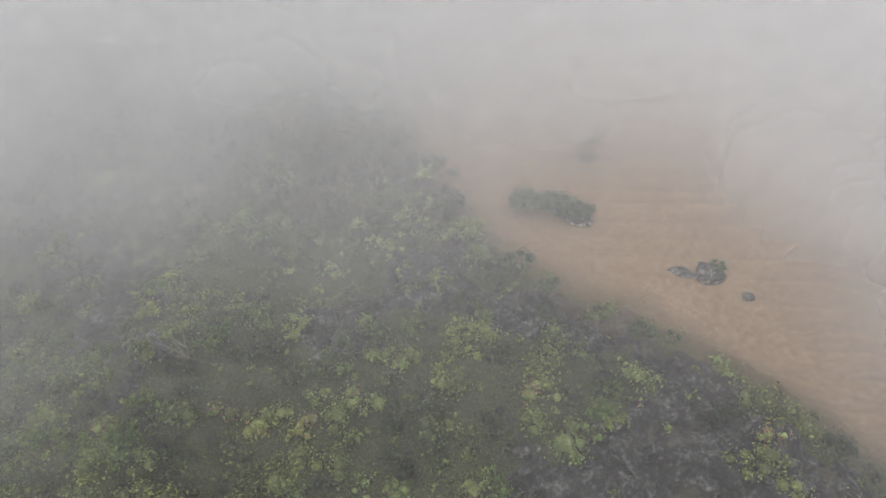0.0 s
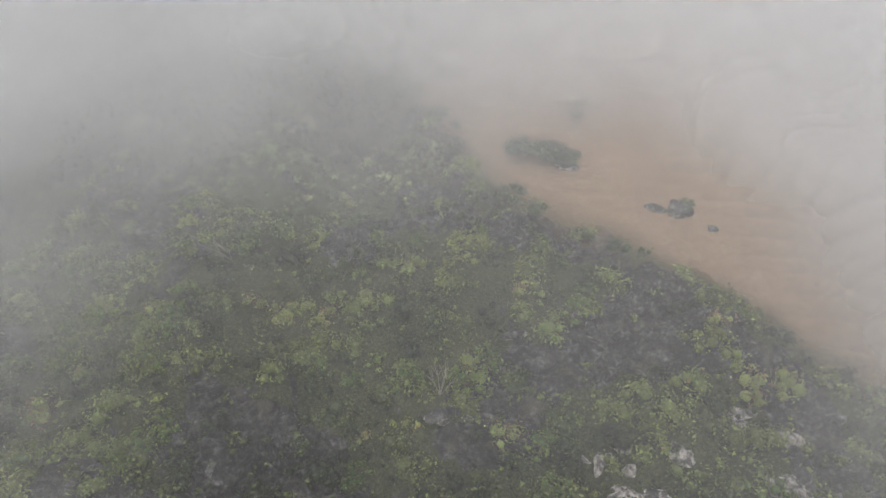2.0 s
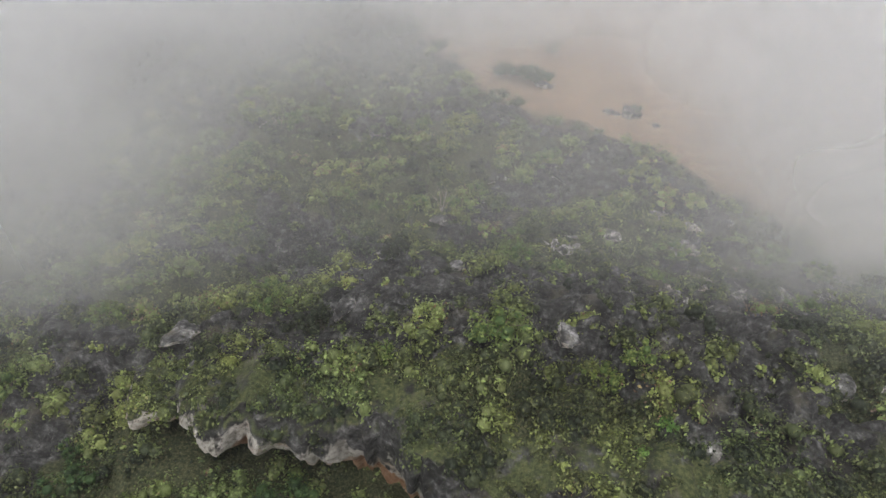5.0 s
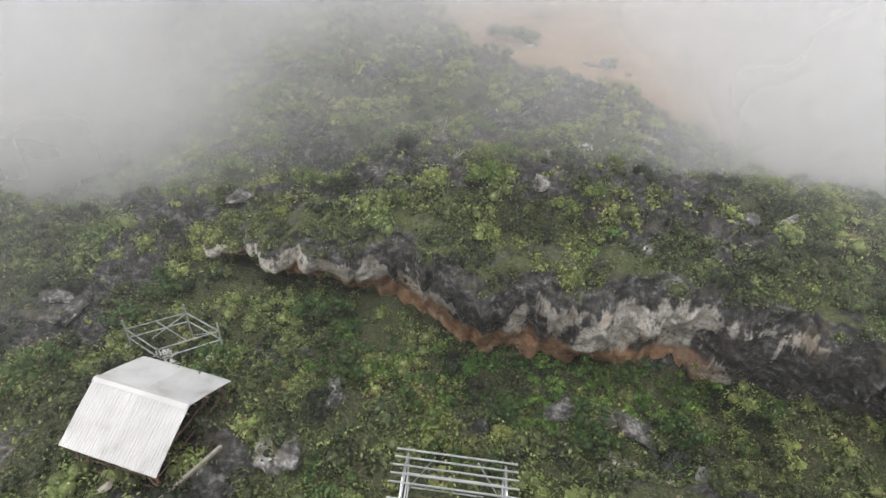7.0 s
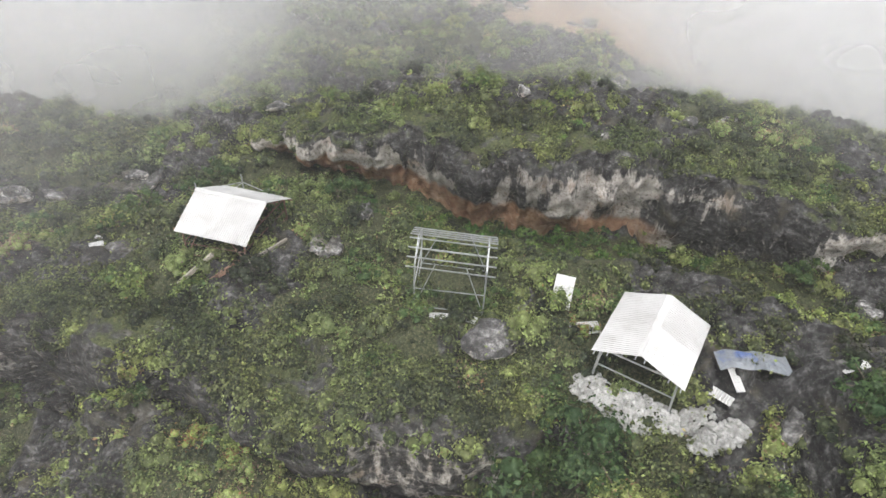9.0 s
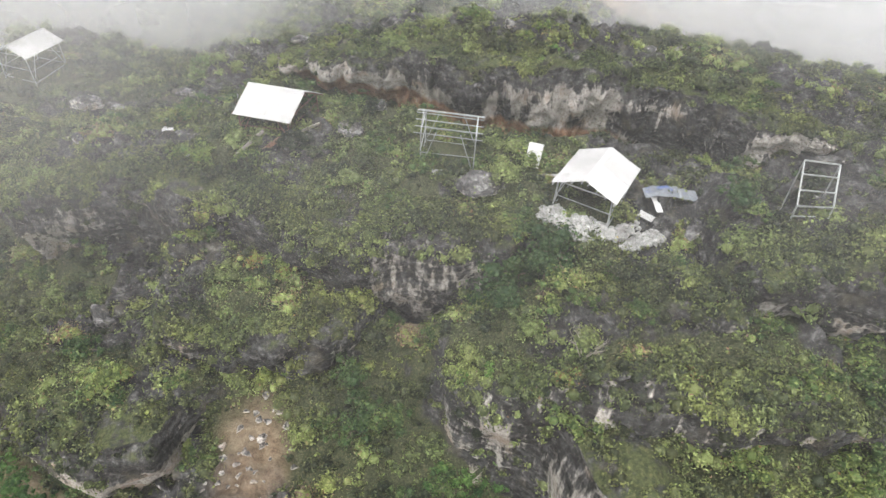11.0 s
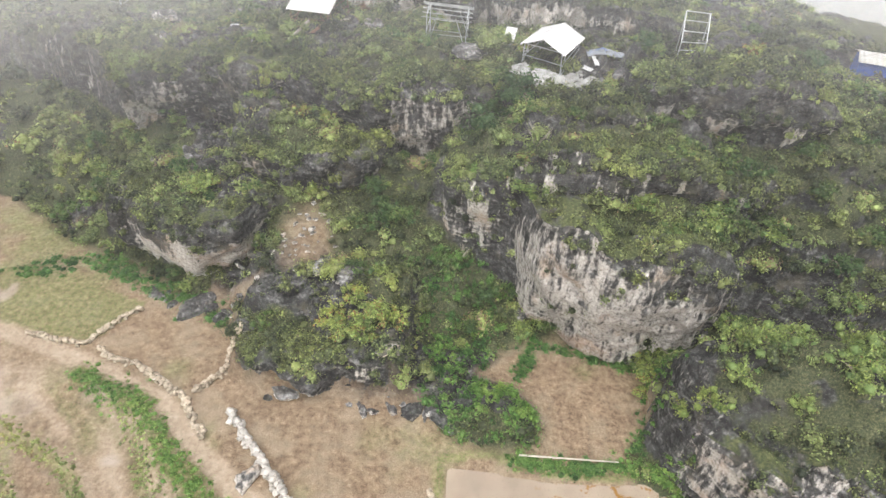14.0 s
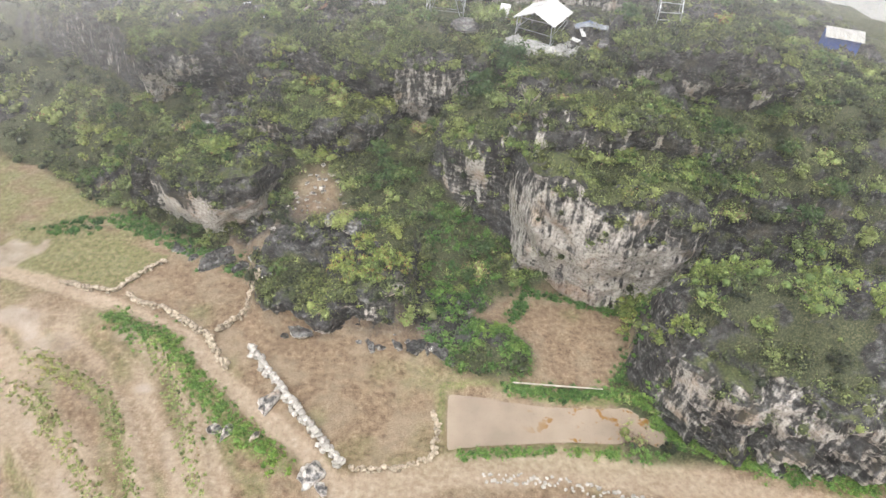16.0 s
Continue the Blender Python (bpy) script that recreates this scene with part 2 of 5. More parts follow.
def span(n, l, source, lo, hi, to_lo=0.0, to_hi=1.0, smooth=True):
    made = node(n, "ShaderNodeMapRange", From_Min=lo, From_Max=hi, To_Min=to_lo, To_Max=to_hi)
    made.interpolation_type = "SMOOTHSTEP" if smooth else "LINEAR"
    l.new(source, made.inputs["Value"])
    return made.outputs[0]


def times(n, l, a, b, how="MULTIPLY"):
    made = n.new("ShaderNodeMath")
    made.operation = how
    made.use_clamp = how in ("ADD", "SUBTRACT")
    for socket, value in zip(made.inputs, (a, b)):
        if isinstance(value, bpy.types.NodeSocket):
            l.new(value, socket)
        else:
            socket.default_value = value
    return made.outputs[0]


def world_noise(n, l, scale, detail=5.0, rough=0.55, stretch=(1, 1, 1)):
    geo = n.new("ShaderNodeNewGeometry")
    mapping = node(n, "ShaderNodeMapping", Scale=stretch)
    l.new(geo.outputs["Position"], mapping.inputs["Vector"])
    tex = node(n, "ShaderNodeTexNoise", Scale=scale, Detail=detail, Roughness=rough)
    l.new(mapping.outputs[0], tex.inputs["Vector"])
    return tex.outputs["Fac"]


def bumped(n, l, b, height, strength, distance):
    made = node(n, "ShaderNodeBump", Strength=strength, Distance=distance)
    l.new(height, made.inputs["Height"])
    l.new(made.outputs[0], b.inputs["Normal"])


def facing_up(n, l):
    geo = n.new("ShaderNodeNewGeometry")
    sep = n.new("ShaderNodeSeparateXYZ")
    l.new(geo.outputs["Normal"], sep.inputs[0])
    return sep.outputs["Z"]


def limestone_colour(n, l, bleach=0.2, worn=1.0):
    """Rain-darkened rock in thin beds, with pale drips and bleached undersides. bleach: how far it is bleached, 0..1."""
    beds = world_noise(n, l, 1.0, 7, 0.68, (0.9, 0.9, 1.9))
    drip = world_noise(n, l, 1.0, 6, 0.62, (2.2, 2.2, 0.45))
    blotch = world_noise(n, l, 0.45, 4, 0.55)
    fine = world_noise(n, l, 4.0, 6, 0.62)
    dark = ramp(n, l, times(n, l, times(n, l, beds, 0.6), times(n, l, fine, 0.4), "ADD"), *((at, (v * worn, v * worn * 0.98, v * worn * 0.98)) for at, v in ((0.37, 0.011), (0.46, 0.024), (0.54, 0.065), (0.64, 0.2))))
    dark = blend(n, l, dark, (0.13, 0.115, 0.08), span(n, l, blotch, 0.56, 0.7, 0, 0.45))
    pale = ramp(n, l, fine, (0.32, (0.17, 0.155, 0.14)), (0.46, (0.4, 0.37, 0.34)), (0.64, (0.6, 0.57, 0.53)))
    pale = blend(n, l, pale, (0.4, 0.27, 0.18), span(n, l, blotch, 0.52, 0.7, 0, 0.5))
    share = times(n, l, bleach, times(n, l, drip, 0.9), "ADD")
    share = times(n, l, share, times(n, l, facing_up(n, l), 0.2), "SUBTRACT")
    return blend(n, l, dark, pale, span(n, l, share, 0.52, 0.7)), beds


rock_mat, n, l, b = material("limestone")
bleach = n.new("ShaderNodeAttribute")
bleach.attribute_name = "bleach"
colour, fine = limestone_colour(n, l, bleach.outputs["Fac"])
attr = n.new("ShaderNodeAttribute")
attr.attribute_name = "earth"
soil = ramp(n, l, world_noise(n, l, 1.5, 5), (0.3, (0.17, 0.08, 0.04)), (0.55, (0.33, 0.19, 0.11)), (0.75, (0.5, 0.36, 0.26)))
colour = blend(n, l, colour, soil, attr.outputs["Fac"])
moss = ramp(n, l, world_noise(n, l, 5.0, 5, 0.7), (0.34, (0.02, 0.026, 0.01)), (0.5, (0.06, 0.075, 0.026)), (0.66, (0.13, 0.13, 0.055)))
grown = times(n, l, span(n, l, facing_up(n, l), 0.62, 0.9), span(n, l, world_noise(n, l, 0.7, 4, 0.6), 0.4, 0.52))
l.new(blend(n, l, colour, moss, grown), b.inputs["Base Color"])
b.inputs["Roughness"].default_value = 0.85
bumped(n, l, b, fine, 0.45, 0.16)

ground_mat, n, l, b = material("hillside_earth")
zone = n.new("ShaderNodeAttribute")
zone.attribute_name = "zone"
zsep = n.new("ShaderNodeSeparateColor")
l.new(zone.outputs["Color"], zsep.inputs[0])
fine = world_noise(n, l, 2.5, 7, 0.65)
mid = world_noise(n, l, 0.5, 5)
clod = world_noise(n, l, 7.0, 5, 0.7)
soil = ramp(n, l, fine, (0.3, (0.1, 0.066, 0.04)), (0.5, (0.2, 0.142, 0.092)), (0.72, (0.32, 0.25, 0.175)))
soil = blend(n, l, soil, (0.27, 0.22, 0.16), span(n, l, mid, 0.45, 0.65, 0, 0.6))
grass = ramp(n, l, fine, (0.3, (0.07, 0.09, 0.03)), (0.52, (0.15, 0.17, 0.06)), (0.72, (0.27, 0.25, 0.12)))
path = ramp(n, l, fine, (0.3, (0.24, 0.18, 0.125)), (0.6, (0.36, 0.29, 0.22)), (0.8, (0.48, 0.41, 0.34)))
wet = ramp(n, l, mid, (0.35, (0.22, 0.17, 0.13)), (0.6, (0.36, 0.3, 0.25)))
soil = blend(n, l, soil, ramp(n, l, world_noise(n, l, 11.0, 4, 0.7), (0.34, (0.55, 0.5, 0.45)), (0.5, (1, 1, 1)), (0.66, (1.4, 1.4, 1.38))), 0.8, "MULTIPLY")
where = n.new("ShaderNodeNewGeometry")
wsep = n.new("ShaderNodeSeparateXYZ")
l.new(where.outputs["Position"], wsep.inputs[0])
ochre = ramp(n, l, fine, (0.3, (0.23, 0.145, 0.09)), (0.55, (0.34, 0.232, 0.15)), (0.75, (0.44, 0.32, 0.22)))
soil = blend(n, l, soil, ochre, span(n, l, wsep.outputs["Y"], 100.0, 125.0))
c = blend(n, l, soil, grass, times(n, l, zsep.outputs[0], span(n, l, clod, 0.38, 0.58, 0.25, 1)))
c = blend(n, l, c, path, zsep.outputs[1])
c = blend(n, l, c, wet, zsep.outputs[2])
wild = n.new("ShaderNodeAttribute")
wild.attribute_name = "wild"
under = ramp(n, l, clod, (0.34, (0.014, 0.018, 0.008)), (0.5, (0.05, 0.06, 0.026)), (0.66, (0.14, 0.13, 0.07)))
rock, _ = limestone_colour(n, l, 0.06)
bare = span(n, l, times(n, l, facing_up(n, l), times(n, l, world_noise(n, l, 0.8, 5), 0.8), "ADD"), 1.0, 0.84)
shown = n.new("ShaderNodeAttribute")
shown.attribute_name = "outcrop"
bare = times(n, l, bare, span(n, l, shown.outputs["Fac"], 0.25, 0.6), "MAXIMUM")
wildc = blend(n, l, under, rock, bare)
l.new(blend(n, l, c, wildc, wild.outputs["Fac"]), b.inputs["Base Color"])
l.new(span(n, l, zsep.outputs[2], 0.0, 1.0, 0.9, 0.25), b.inputs["Roughness"])
bumped(n, l, b, world_noise(n, l, 4.0, 8, 0.7), 0.6, 0.15)


def leaf_material(name, *stops):
    m, n, l, b = material(name)
    hue = n.new("ShaderNodeAttribute")
    hue.attribute_name = "hue"
    geo = n.new("ShaderNodeNewGeometry")
    colour = ramp(n, l, hue.outputs["Fac"], *stops)
    own = span(n, l, geo.outputs["Random Per Island"], 0, 1, 0.6, 1.5, False)
    colour = blend(n, l, colour, own, 1.0, "MULTIPLY")
    patch = ramp(n, l, world_noise(n, l, 0.16, 3), (0.35, (0.75, 0.82, 0.85)), (0.5, (1, 1, 1)), (0.66, (1.12, 1.04, 0.85)))
    colour = blend(n, l, colour, patch, 0.8, "MULTIPLY")
    l.new(colour, b.inputs["Base Color"])
    b.inputs["Roughness"].default_value = 0.55
    b.inputs["Specular IOR Level"].default_value = 0.3
    trans = n.new("ShaderNodeBsdfTranslucent")
    l.new(colour, trans.inputs["Color"])
    mixed = node(n, "ShaderNodeMixShader", Fac=0.22)
    l.new(b.outputs[0], mixed.inputs[1]), l.new(trans.outputs[0], mixed.inputs[2])
    l.new(mixed.outputs[0], n["Material Output"].inputs["Surface"])
    return m


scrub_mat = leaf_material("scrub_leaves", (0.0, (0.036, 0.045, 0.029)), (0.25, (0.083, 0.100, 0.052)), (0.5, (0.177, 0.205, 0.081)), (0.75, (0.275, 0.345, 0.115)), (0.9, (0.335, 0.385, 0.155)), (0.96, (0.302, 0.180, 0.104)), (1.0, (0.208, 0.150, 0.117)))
vine_mat = leaf_material("vine_leaves", (0.0, (0.036, 0.080, 0.026)), (0.5, (0.088, 0.180, 0.046)), (1.0, (0.198, 0.300, 0.078)))
shrub_mat = leaf_material("shrub_leaves", (0.0, (0.042, 0.080, 0.033)), (0.4, (0.094, 0.150, 0.052)), (0.7, (0.208, 0.260, 0.085)), (0.95, (0.33, 0.41, 0.11)), (1.0, (0.291, 0.160, 0.078)))


def surface(name, stops, scale, rough=0.8, metal=0.0, bump=0.3, depth=0.02, detail=6):
    """A plain material whose colour runs over stops by noise, and by object."""
    m, n, l, b = material(name)
    fac = world_noise(n, l, scale, detail)
    colour = ramp(n, l, fac, *stops)
    info = n.new("ShaderNodeObjectInfo")
    colour = blend(n, l, colour, span(n, l, info.outputs["Random"], 0, 1, 0.78, 1.18, False), 1.0, "MULTIPLY")
    l.new(colour, b.inputs["Base Color"])
    b.inputs["Roughness"].default_value, b.inputs["Metallic"].default_value = rough, metal
    bumped(n, l, b, fac, bump, depth)
    return m


bark_mat = surface("bark", ((0.3, (0.09, 0.07, 0.05)), (0.7, (0.24, 0.2, 0.16))), 6)
twig_mat = surface("dry_twigs", ((0.3, (0.25, 0.22, 0.18)), (0.7, (0.42, 0.38, 0.33))), 6)
sheet_mat = surface("white_corrugated_sheet", ((0.25, (0.42, 0.415, 0.4)), (0.42, (0.58, 0.58, 0.58)), (0.7, (0.68, 0.68, 0.685))), 0.9, 0.45, 0.0, 0.1, 0.01)
steel_mat = surface("galvanised_steel", ((0.3, (0.42, 0.44, 0.45)), (0.7, (0.6, 0.62, 0.63))), 3, 0.4, 0.55, 0.1, 0.01)
timber_mat = surface("weathered_timber", ((0.3, (0.13, 0.07, 0.05)), (0.7, (0.3, 0.19, 0.14))), 4)
plank_mat = surface("grey_plank", ((0.3, (0.3, 0.27, 0.23)), (0.7, (0.48, 0.44, 0.38))), 4)
white_stone_mat = surface("white_rubble", ((0.3, (0.26, 0.26, 0.25)), (0.7, (0.5, 0.5, 0.49))), 3, 0.85, 0, 0.5, 0.03)
wall_white_mat = surface("pale_wall_stone", ((0.3, (0.3, 0.28, 0.25)), (0.7, (0.54, 0.51, 0.47))), 3, 0.85, 0, 0.5, 0.03)
wall_tan_mat = surface("tan_wall_stone", ((0.3, (0.27, 0.22, 0.16)), (0.7, (0.5, 0.43, 0.34))), 3, 0.85, 0, 0.5, 0.03)
boulder_mat, n, l, b = material("boulder_limestone")
colour, fine = limestone_colour(n, l, 0.14, 1.8)
info = n.new("ShaderNodeObjectInfo")
colour = blend(n, l, colour, span(n, l, info.outputs["Random"], 0, 1, 0.7, 1.5, False), 1.0, "MULTIPLY")
l.new(colour, b.inputs["Base Color"])
b.inputs["Roughness"].default_value = 0.85
bumped(n, l, b, fine, 0.6, 0.15)
pale_boulder_mat, n, l, b = material("pale_boulder_limestone")
colour, fine = limestone_colour(n, l, 0.33, 1.8)
l.new(colour, b.inputs["Base Color"])
b.inputs["Roughness"].default_value = 0.85
bumped(n, l, b, world_noise(n, l, 4.0, 6, 0.6), 0.5, 0.1)
blue_mat = surface("blue_boards", ((0.3, (0.06, 0.11, 0.36)), (0.7, (0.11, 0.18, 0.5))), 2)
tarp_mat = surface("grey_blue_tarpaulin", ((0.3, (0.09, 0.14, 0.32)), (0.4, (0.2, 0.22, 0.25)), (0.7, (0.27, 0.29, 0.31))), 0.6, 0.5)
rust_roof_mat = surface("pale_tin_roof", ((0.3, (0.3, 0.29, 0.27)), (0.7, (0.46, 0.46, 0.45))), 1.2, 0.5)

water_mat, n, l, b = material("muddy_water")
stain = span(n, l, world_noise(n, l, 0.9, 5, 0.6), 0.55, 0.62)
c = ramp(n, l, world_noise(n, l, 0.25, 3), (0.35, (0.25, 0.2, 0.155)), (0.65, (0.34, 0.275, 0.215)))
geo = n.new("ShaderNodeNewGeometry")
sep = n.new("ShaderNodeSeparateXYZ")
l.new(geo.outputs["Position"], sep.inputs[0])
part_of = times(n, l, span(n, l, sep.outputs["X"], 6.0, 9.5), stain)
l.new(blend(n, l, c, (0.23, 0.12, 0.03), part_of), b.inputs["Base Color"])
b.inputs["Roughness"].default_value = 0.22
bumped(n, l, b, world_noise(n, l, 2.0, 3), 0.03, 0.02)

fog_mat, n, l, b = material("fog")
n.remove(b)
geo = n.new("ShaderNodeNewGeometry")
sep = n.new("ShaderNodeSeparateXYZ")
l.new(geo.outputs["Position"], sep.inputs[0])
high = span(n, l, sep.outputs["Z"], 36.0, 17.0)
deep = ramp(n, l, span(n, l, sep.outputs["Y"], 0.0, 170.0, 0, 1, False), *((y / 170, (v, v, v)) for y, v in ((2, 0.052), (43, 0.052), (47, 0.004), (86, 0.004), (91, 0.042), (98, 0.042), (103, 0.023), (122, 0.027), (134, 0.05), (146, 0.095), (158, 0.14), (170, 0.15))))
layer = times(n, l, span(n, l, sep.outputs["Z"], 24.0, 29.0), span(n, l, sep.outputs["Y"], 47.0, 44.0))
low = times(n, l, span(n, l, sep.outputs["Z"], 14.0, 22.0, 0.15, 1.0), span(n, l, sep.outputs["Y"], 44.0, 47.0))
low = times(n, l, times(n, l, low, layer, "ADD"), span(n, l, sep.outputs["Y"], 84.0, 100.0), "ADD")
side = span(n, l, sep.outputs["X"], -12.0, -40.0, 0.0, 0.05)
edge_of = times(n, l, span(n, l, sep.outputs["X"], 16.0, 32.0, 0.0, 0.11), span(n, l, sep.outputs["Y"], 96.0, 110.0))
right = times(n, l, span(n, l, sep.outputs["X"], 8.0, 28.0, 0.0, 0.08), times(n, l, span(n, l, sep.outputs["Y"], 70.0, 90.0), span(n, l, sep.outputs["Y"], 116.0, 104.0)))
amount = times(n, l, times(n, l, deep, times(n, l, side, times(n, l, right, edge_of, "ADD"), "ADD"), "ADD"), low)
soft = span(n, l, world_noise(n, l, 0.03, 3, 0.5, (1, 1, 1.6)), 0.32, 0.68, 0.3, 1.7)
amount = times(n, l, times(n, l, times(n, l, amount, high), soft), 1.8)
clear, dif, trl = n.new("ShaderNodeBsdfTransparent"), n.new("ShaderNodeBsdfDiffuse"), n.new("ShaderNodeBsdfTranslucent")
for s in (dif, trl):
    s.inputs["Color"].default_value = (0.985, 0.99, 1.0, 1)
both, out = n.new("ShaderNodeMixShader"), n.new("ShaderNodeMixShader")
l.new(dif.outputs[0], both.inputs[1]), l.new(trl.outputs[0], both.inputs[2])
l.new(amount, out.inputs["Fac"]), l.new(clear.outputs[0], out.inputs[1]), l.new(both.outputs[0], out.inputs[2])
l.new(out.outputs[0], n["Material Output"].inputs["Surface"])


# ---- the ground ----
def apart(x, y, line):
    """Distance in plan to a line through points."""
    best = np.full(np.shape(x), 1e9)
    for (ax, ay), (bx, by) in zip(line, line[1:]):
        k = np.clip(((x - ax) * (bx - ax) + (y - ay) * (by - ay)) / ((bx - ax) ** 2 + (by - ay) ** 2), 0, 1)
        best = np.minimum(best, np.hypot(x - ax - k * (bx - ax), y - ay - k * (by - ay)))
    return best


def inside(x, y, ring):
    hit = np.zeros(np.shape(x), bool)
    for (ax, ay), (bx, by) in zip(ring, ring[1:] + ring[:1]):
        hit ^= ((ay > y) != (by > y)) & (x < (bx - ax) * (y - ay) / (by - ay + 1e-9) + ax)
    return hit


FOOTPATH = [(-46, 41.5), (-39, 40.4), (-33.3, 38.8), (-27.4, 36.6), (-20.1, 33.4), (-15.6, 29.3), (-11.9, 26.5), (-9, 24.4), (-6.6, 22.1), (-5, 20.9), (-3.6, 17)]
BANK = [(-27, 35.4), (-21.4, 33.0), (-17.7, 28.9), (-13.7, 25.2), (-9.9, 23.1)]
ROAD = [(-6, 21.2), (-3, 21.6), (1.6, 23.2), (9.5, 24.2), (17.2, 23.6), (24.6, 22.2), (34, 21)]
POND = [(0.8, 30.1), (4, 30.3), (5.7, 29.9), (8.3, 29.5), (12.5, 29.5), (15.1, 29.9), (16.3, 29), (17.3, 26.9), (16.9, 25.9), (13.7, 26.1), (9.6, 26.0), (3.5, 25.2), (1.0, 24.7)]
RED_PLOT = [(7, 41.5), (11, 41), (18, 39.4), (15.6, 34), (13, 31.2), (10.2, 31.6), (9.6, 33.2), (7.3, 38.2)]
GREEN_PLOT = [(-39, 43.2), (-33, 46), (-25, 43), (-27.6, 38.6), (-33.5, 39.6)]
TERRACES = [
    [(14, -11.6), (20.2, -14.5), (23.5, -16.2), (27, -18.2), (31, -20.6), (34, -24)],
    [(14, -15.6), (19.9, -18.6), (24, -21.2), (27.6, -23.8), (29.4, -27), (31.4, -32)],
    [(14, -17.6), (19.8, -21), (24.5, -25.8), (28.1, -30), (29.6, -36)],
    [(14, -21.6), (19.8, -25), (24.5, -31), (27, -38)],
]


def land(x, y):
    """The hill with the worked ground at its foot: height, field share and zones."""
    h, onfield = hill(x, y)
    grass, pale, wet = np.zeros_like(h), np.zeros_like(h), np.zeros_like(h)
    wav = fbm(x / 2.2, y / 2.2, 61, 3)
    low = ease(34.5, 32.5, y + 0.25 * (x + 22))
    for line in TERRACES:
        at = np.interp(y, [p[0] for p in line], [p[1] for p in line]) + wav * 0.25
        reach = ease(line[-1][0] + 0.6, line[-1][0] - 1.2, y)
        h = h - 0.42 * ease(at + 0.25, at - 0.35, x) * reach
        h = h + 0.22 * np.exp(-(((x - at - 0.5) / 0.4) ** 2)) * reach
        grass = np.maximum(grass, np.exp(-(((x - at + 0.3) / 0.85) ** 2)) * reach * (0.75 + 0.35 * wav))
        pale = np.maximum(pale, 0.9 * np.exp(-(((x - at - 0.85) / 0.35) ** 2)) * reach)
        wet = np.maximum(wet, 0.9 * np.exp(-(((x - at + 2.0) / 0.6) ** 2)) * reach * ease(0.05, 0.3, fbm(x / 3, y / 4, 71, 3)))
    paddies = ease(-9, -13, x + (y - 24) * 0.9) * ease(36, 33, y + 0.2 * (x + 25))
    row = x - np.interp(y, [p[0] for p in TERRACES[0]], [p[1] for p in TERRACES[0]])
    pale = np.maximum(pale, paddies * ease(-0.3, 0.2, fbm(row / 1.3, y / 7, 81, 4)) * 0.9)
    grass = np.maximum(grass, paddies * ease(0.0, 0.4, fbm(row / 0.9, y / 3, 83, 5)) * 0.6)
    for px, py, pr in ((-30, 32.3, 2.2), (-24.6, 33.6, 1.4), (-21.5, 28.6, 1.3), (-34, 35, 2.6), (-40.4, 43.2, 3.0)):
        wet = np.maximum(wet, ease(1.0, 0.7, np.hypot((x - px) / pr, (y - py) / pr * 1.5) + wav * 0.9)) * 0.85
    d = apart(x, y, FOOTPATH) + wav * 0.2
    k = ease(1.0, 0.5, d)
    h, pale = h - 0.12 * k, np.maximum(pale * (1 - k), k)
    grass = grass * (1 - k)
    d = apart(x, y, ROAD) + wav * 0.4
    k = ease(1.7, 0.9, d)
    h, pale, grass = h - 0.1 * k, np.maximum(pale, k * 0.75), grass * (1 - k)
    d = apart(x, y, BANK) + wav * 0.4
    k = ease(1.1, 0.4, d + fbm(x / 1.2, y / 1.2, 66, 3) * 0.7)
    h, grass, pale = h + 0.25 * k, np.maximum(grass, k), pale * (1 - k)
    k = inside(x, y, GREEN_PLOT) * 1.0
    grass = np.maximum(grass, k * 0.9)
    basin = inside(x, y, POND)
    rim = apart(x, y, POND + POND[:1])
    h = np.where(basin, h - 0.35 * ease(0, 0.6, rim), h + 0.1 * ease(0.9, 0.3, rim) * onfield)
    grass = np.maximum(grass, ease(0.9, 0.35, rim) * ease(25.8, 26.2, y + 0 * x) * ~basin)
    grass = np.maximum(grass, ease(2.0, 0.8, np.abs(y - 24.9 - 0.03 * x)) * ease(2, 4, x) * ease(20, 16, x) * ~basin * 0.7)
    red = inside(x, y, RED_PLOT) & (h < 2.0)
    h = np.where(red, mix(h, FIELD + 0.012 * (y - 30), 0.85), h)
    mound = np.exp(-(((x - 3.9 - 0.35 * (33 - y)) / 3.9) ** 2) - (((y - 34.0) / 3.1) ** 2))
    h = h + 1.7 * mound * (1 - red)
    onfield = np.clip(np.maximum(onfield, red * 1.0) - ease(0.2, 0.5, mound) * (1 - red), 0, 1)
    debris = ease(1.0, 0.4, np.hypot((x + 11.9 + 0.15 * (y - 47)) / 3.2, (y - 47.0) / 4.6) + wav * 0.3) + ease(1, 0.4, np.hypot((x + 2.4) / 2.3, (y - 55.4) / 2.0))
    debris = debris + ease(1.0, 0.5, np.hypot((x + 20) / 6.5, (y - 42.6) / 2.6) + wav * 0.3)
    onfield = np.clip(onfield + debris * 0.85, 0, 1)
    grass = np.maximum(grass, onfield * ease(0.1, 0.6, fbm(x / 4, y / 4, 91, 5)) * 0.6 * ease(90, 60, y))
    grass = np.maximum(grass, onfield * ease(-27, -31, x) * ease(38, 41, y) * ease(80, 66, y) * ease(-0.5, 0.1, fbm(x / 3, y / 3, 93, 4)) * 0.85)
    return h, onfield, grass, pale, wet


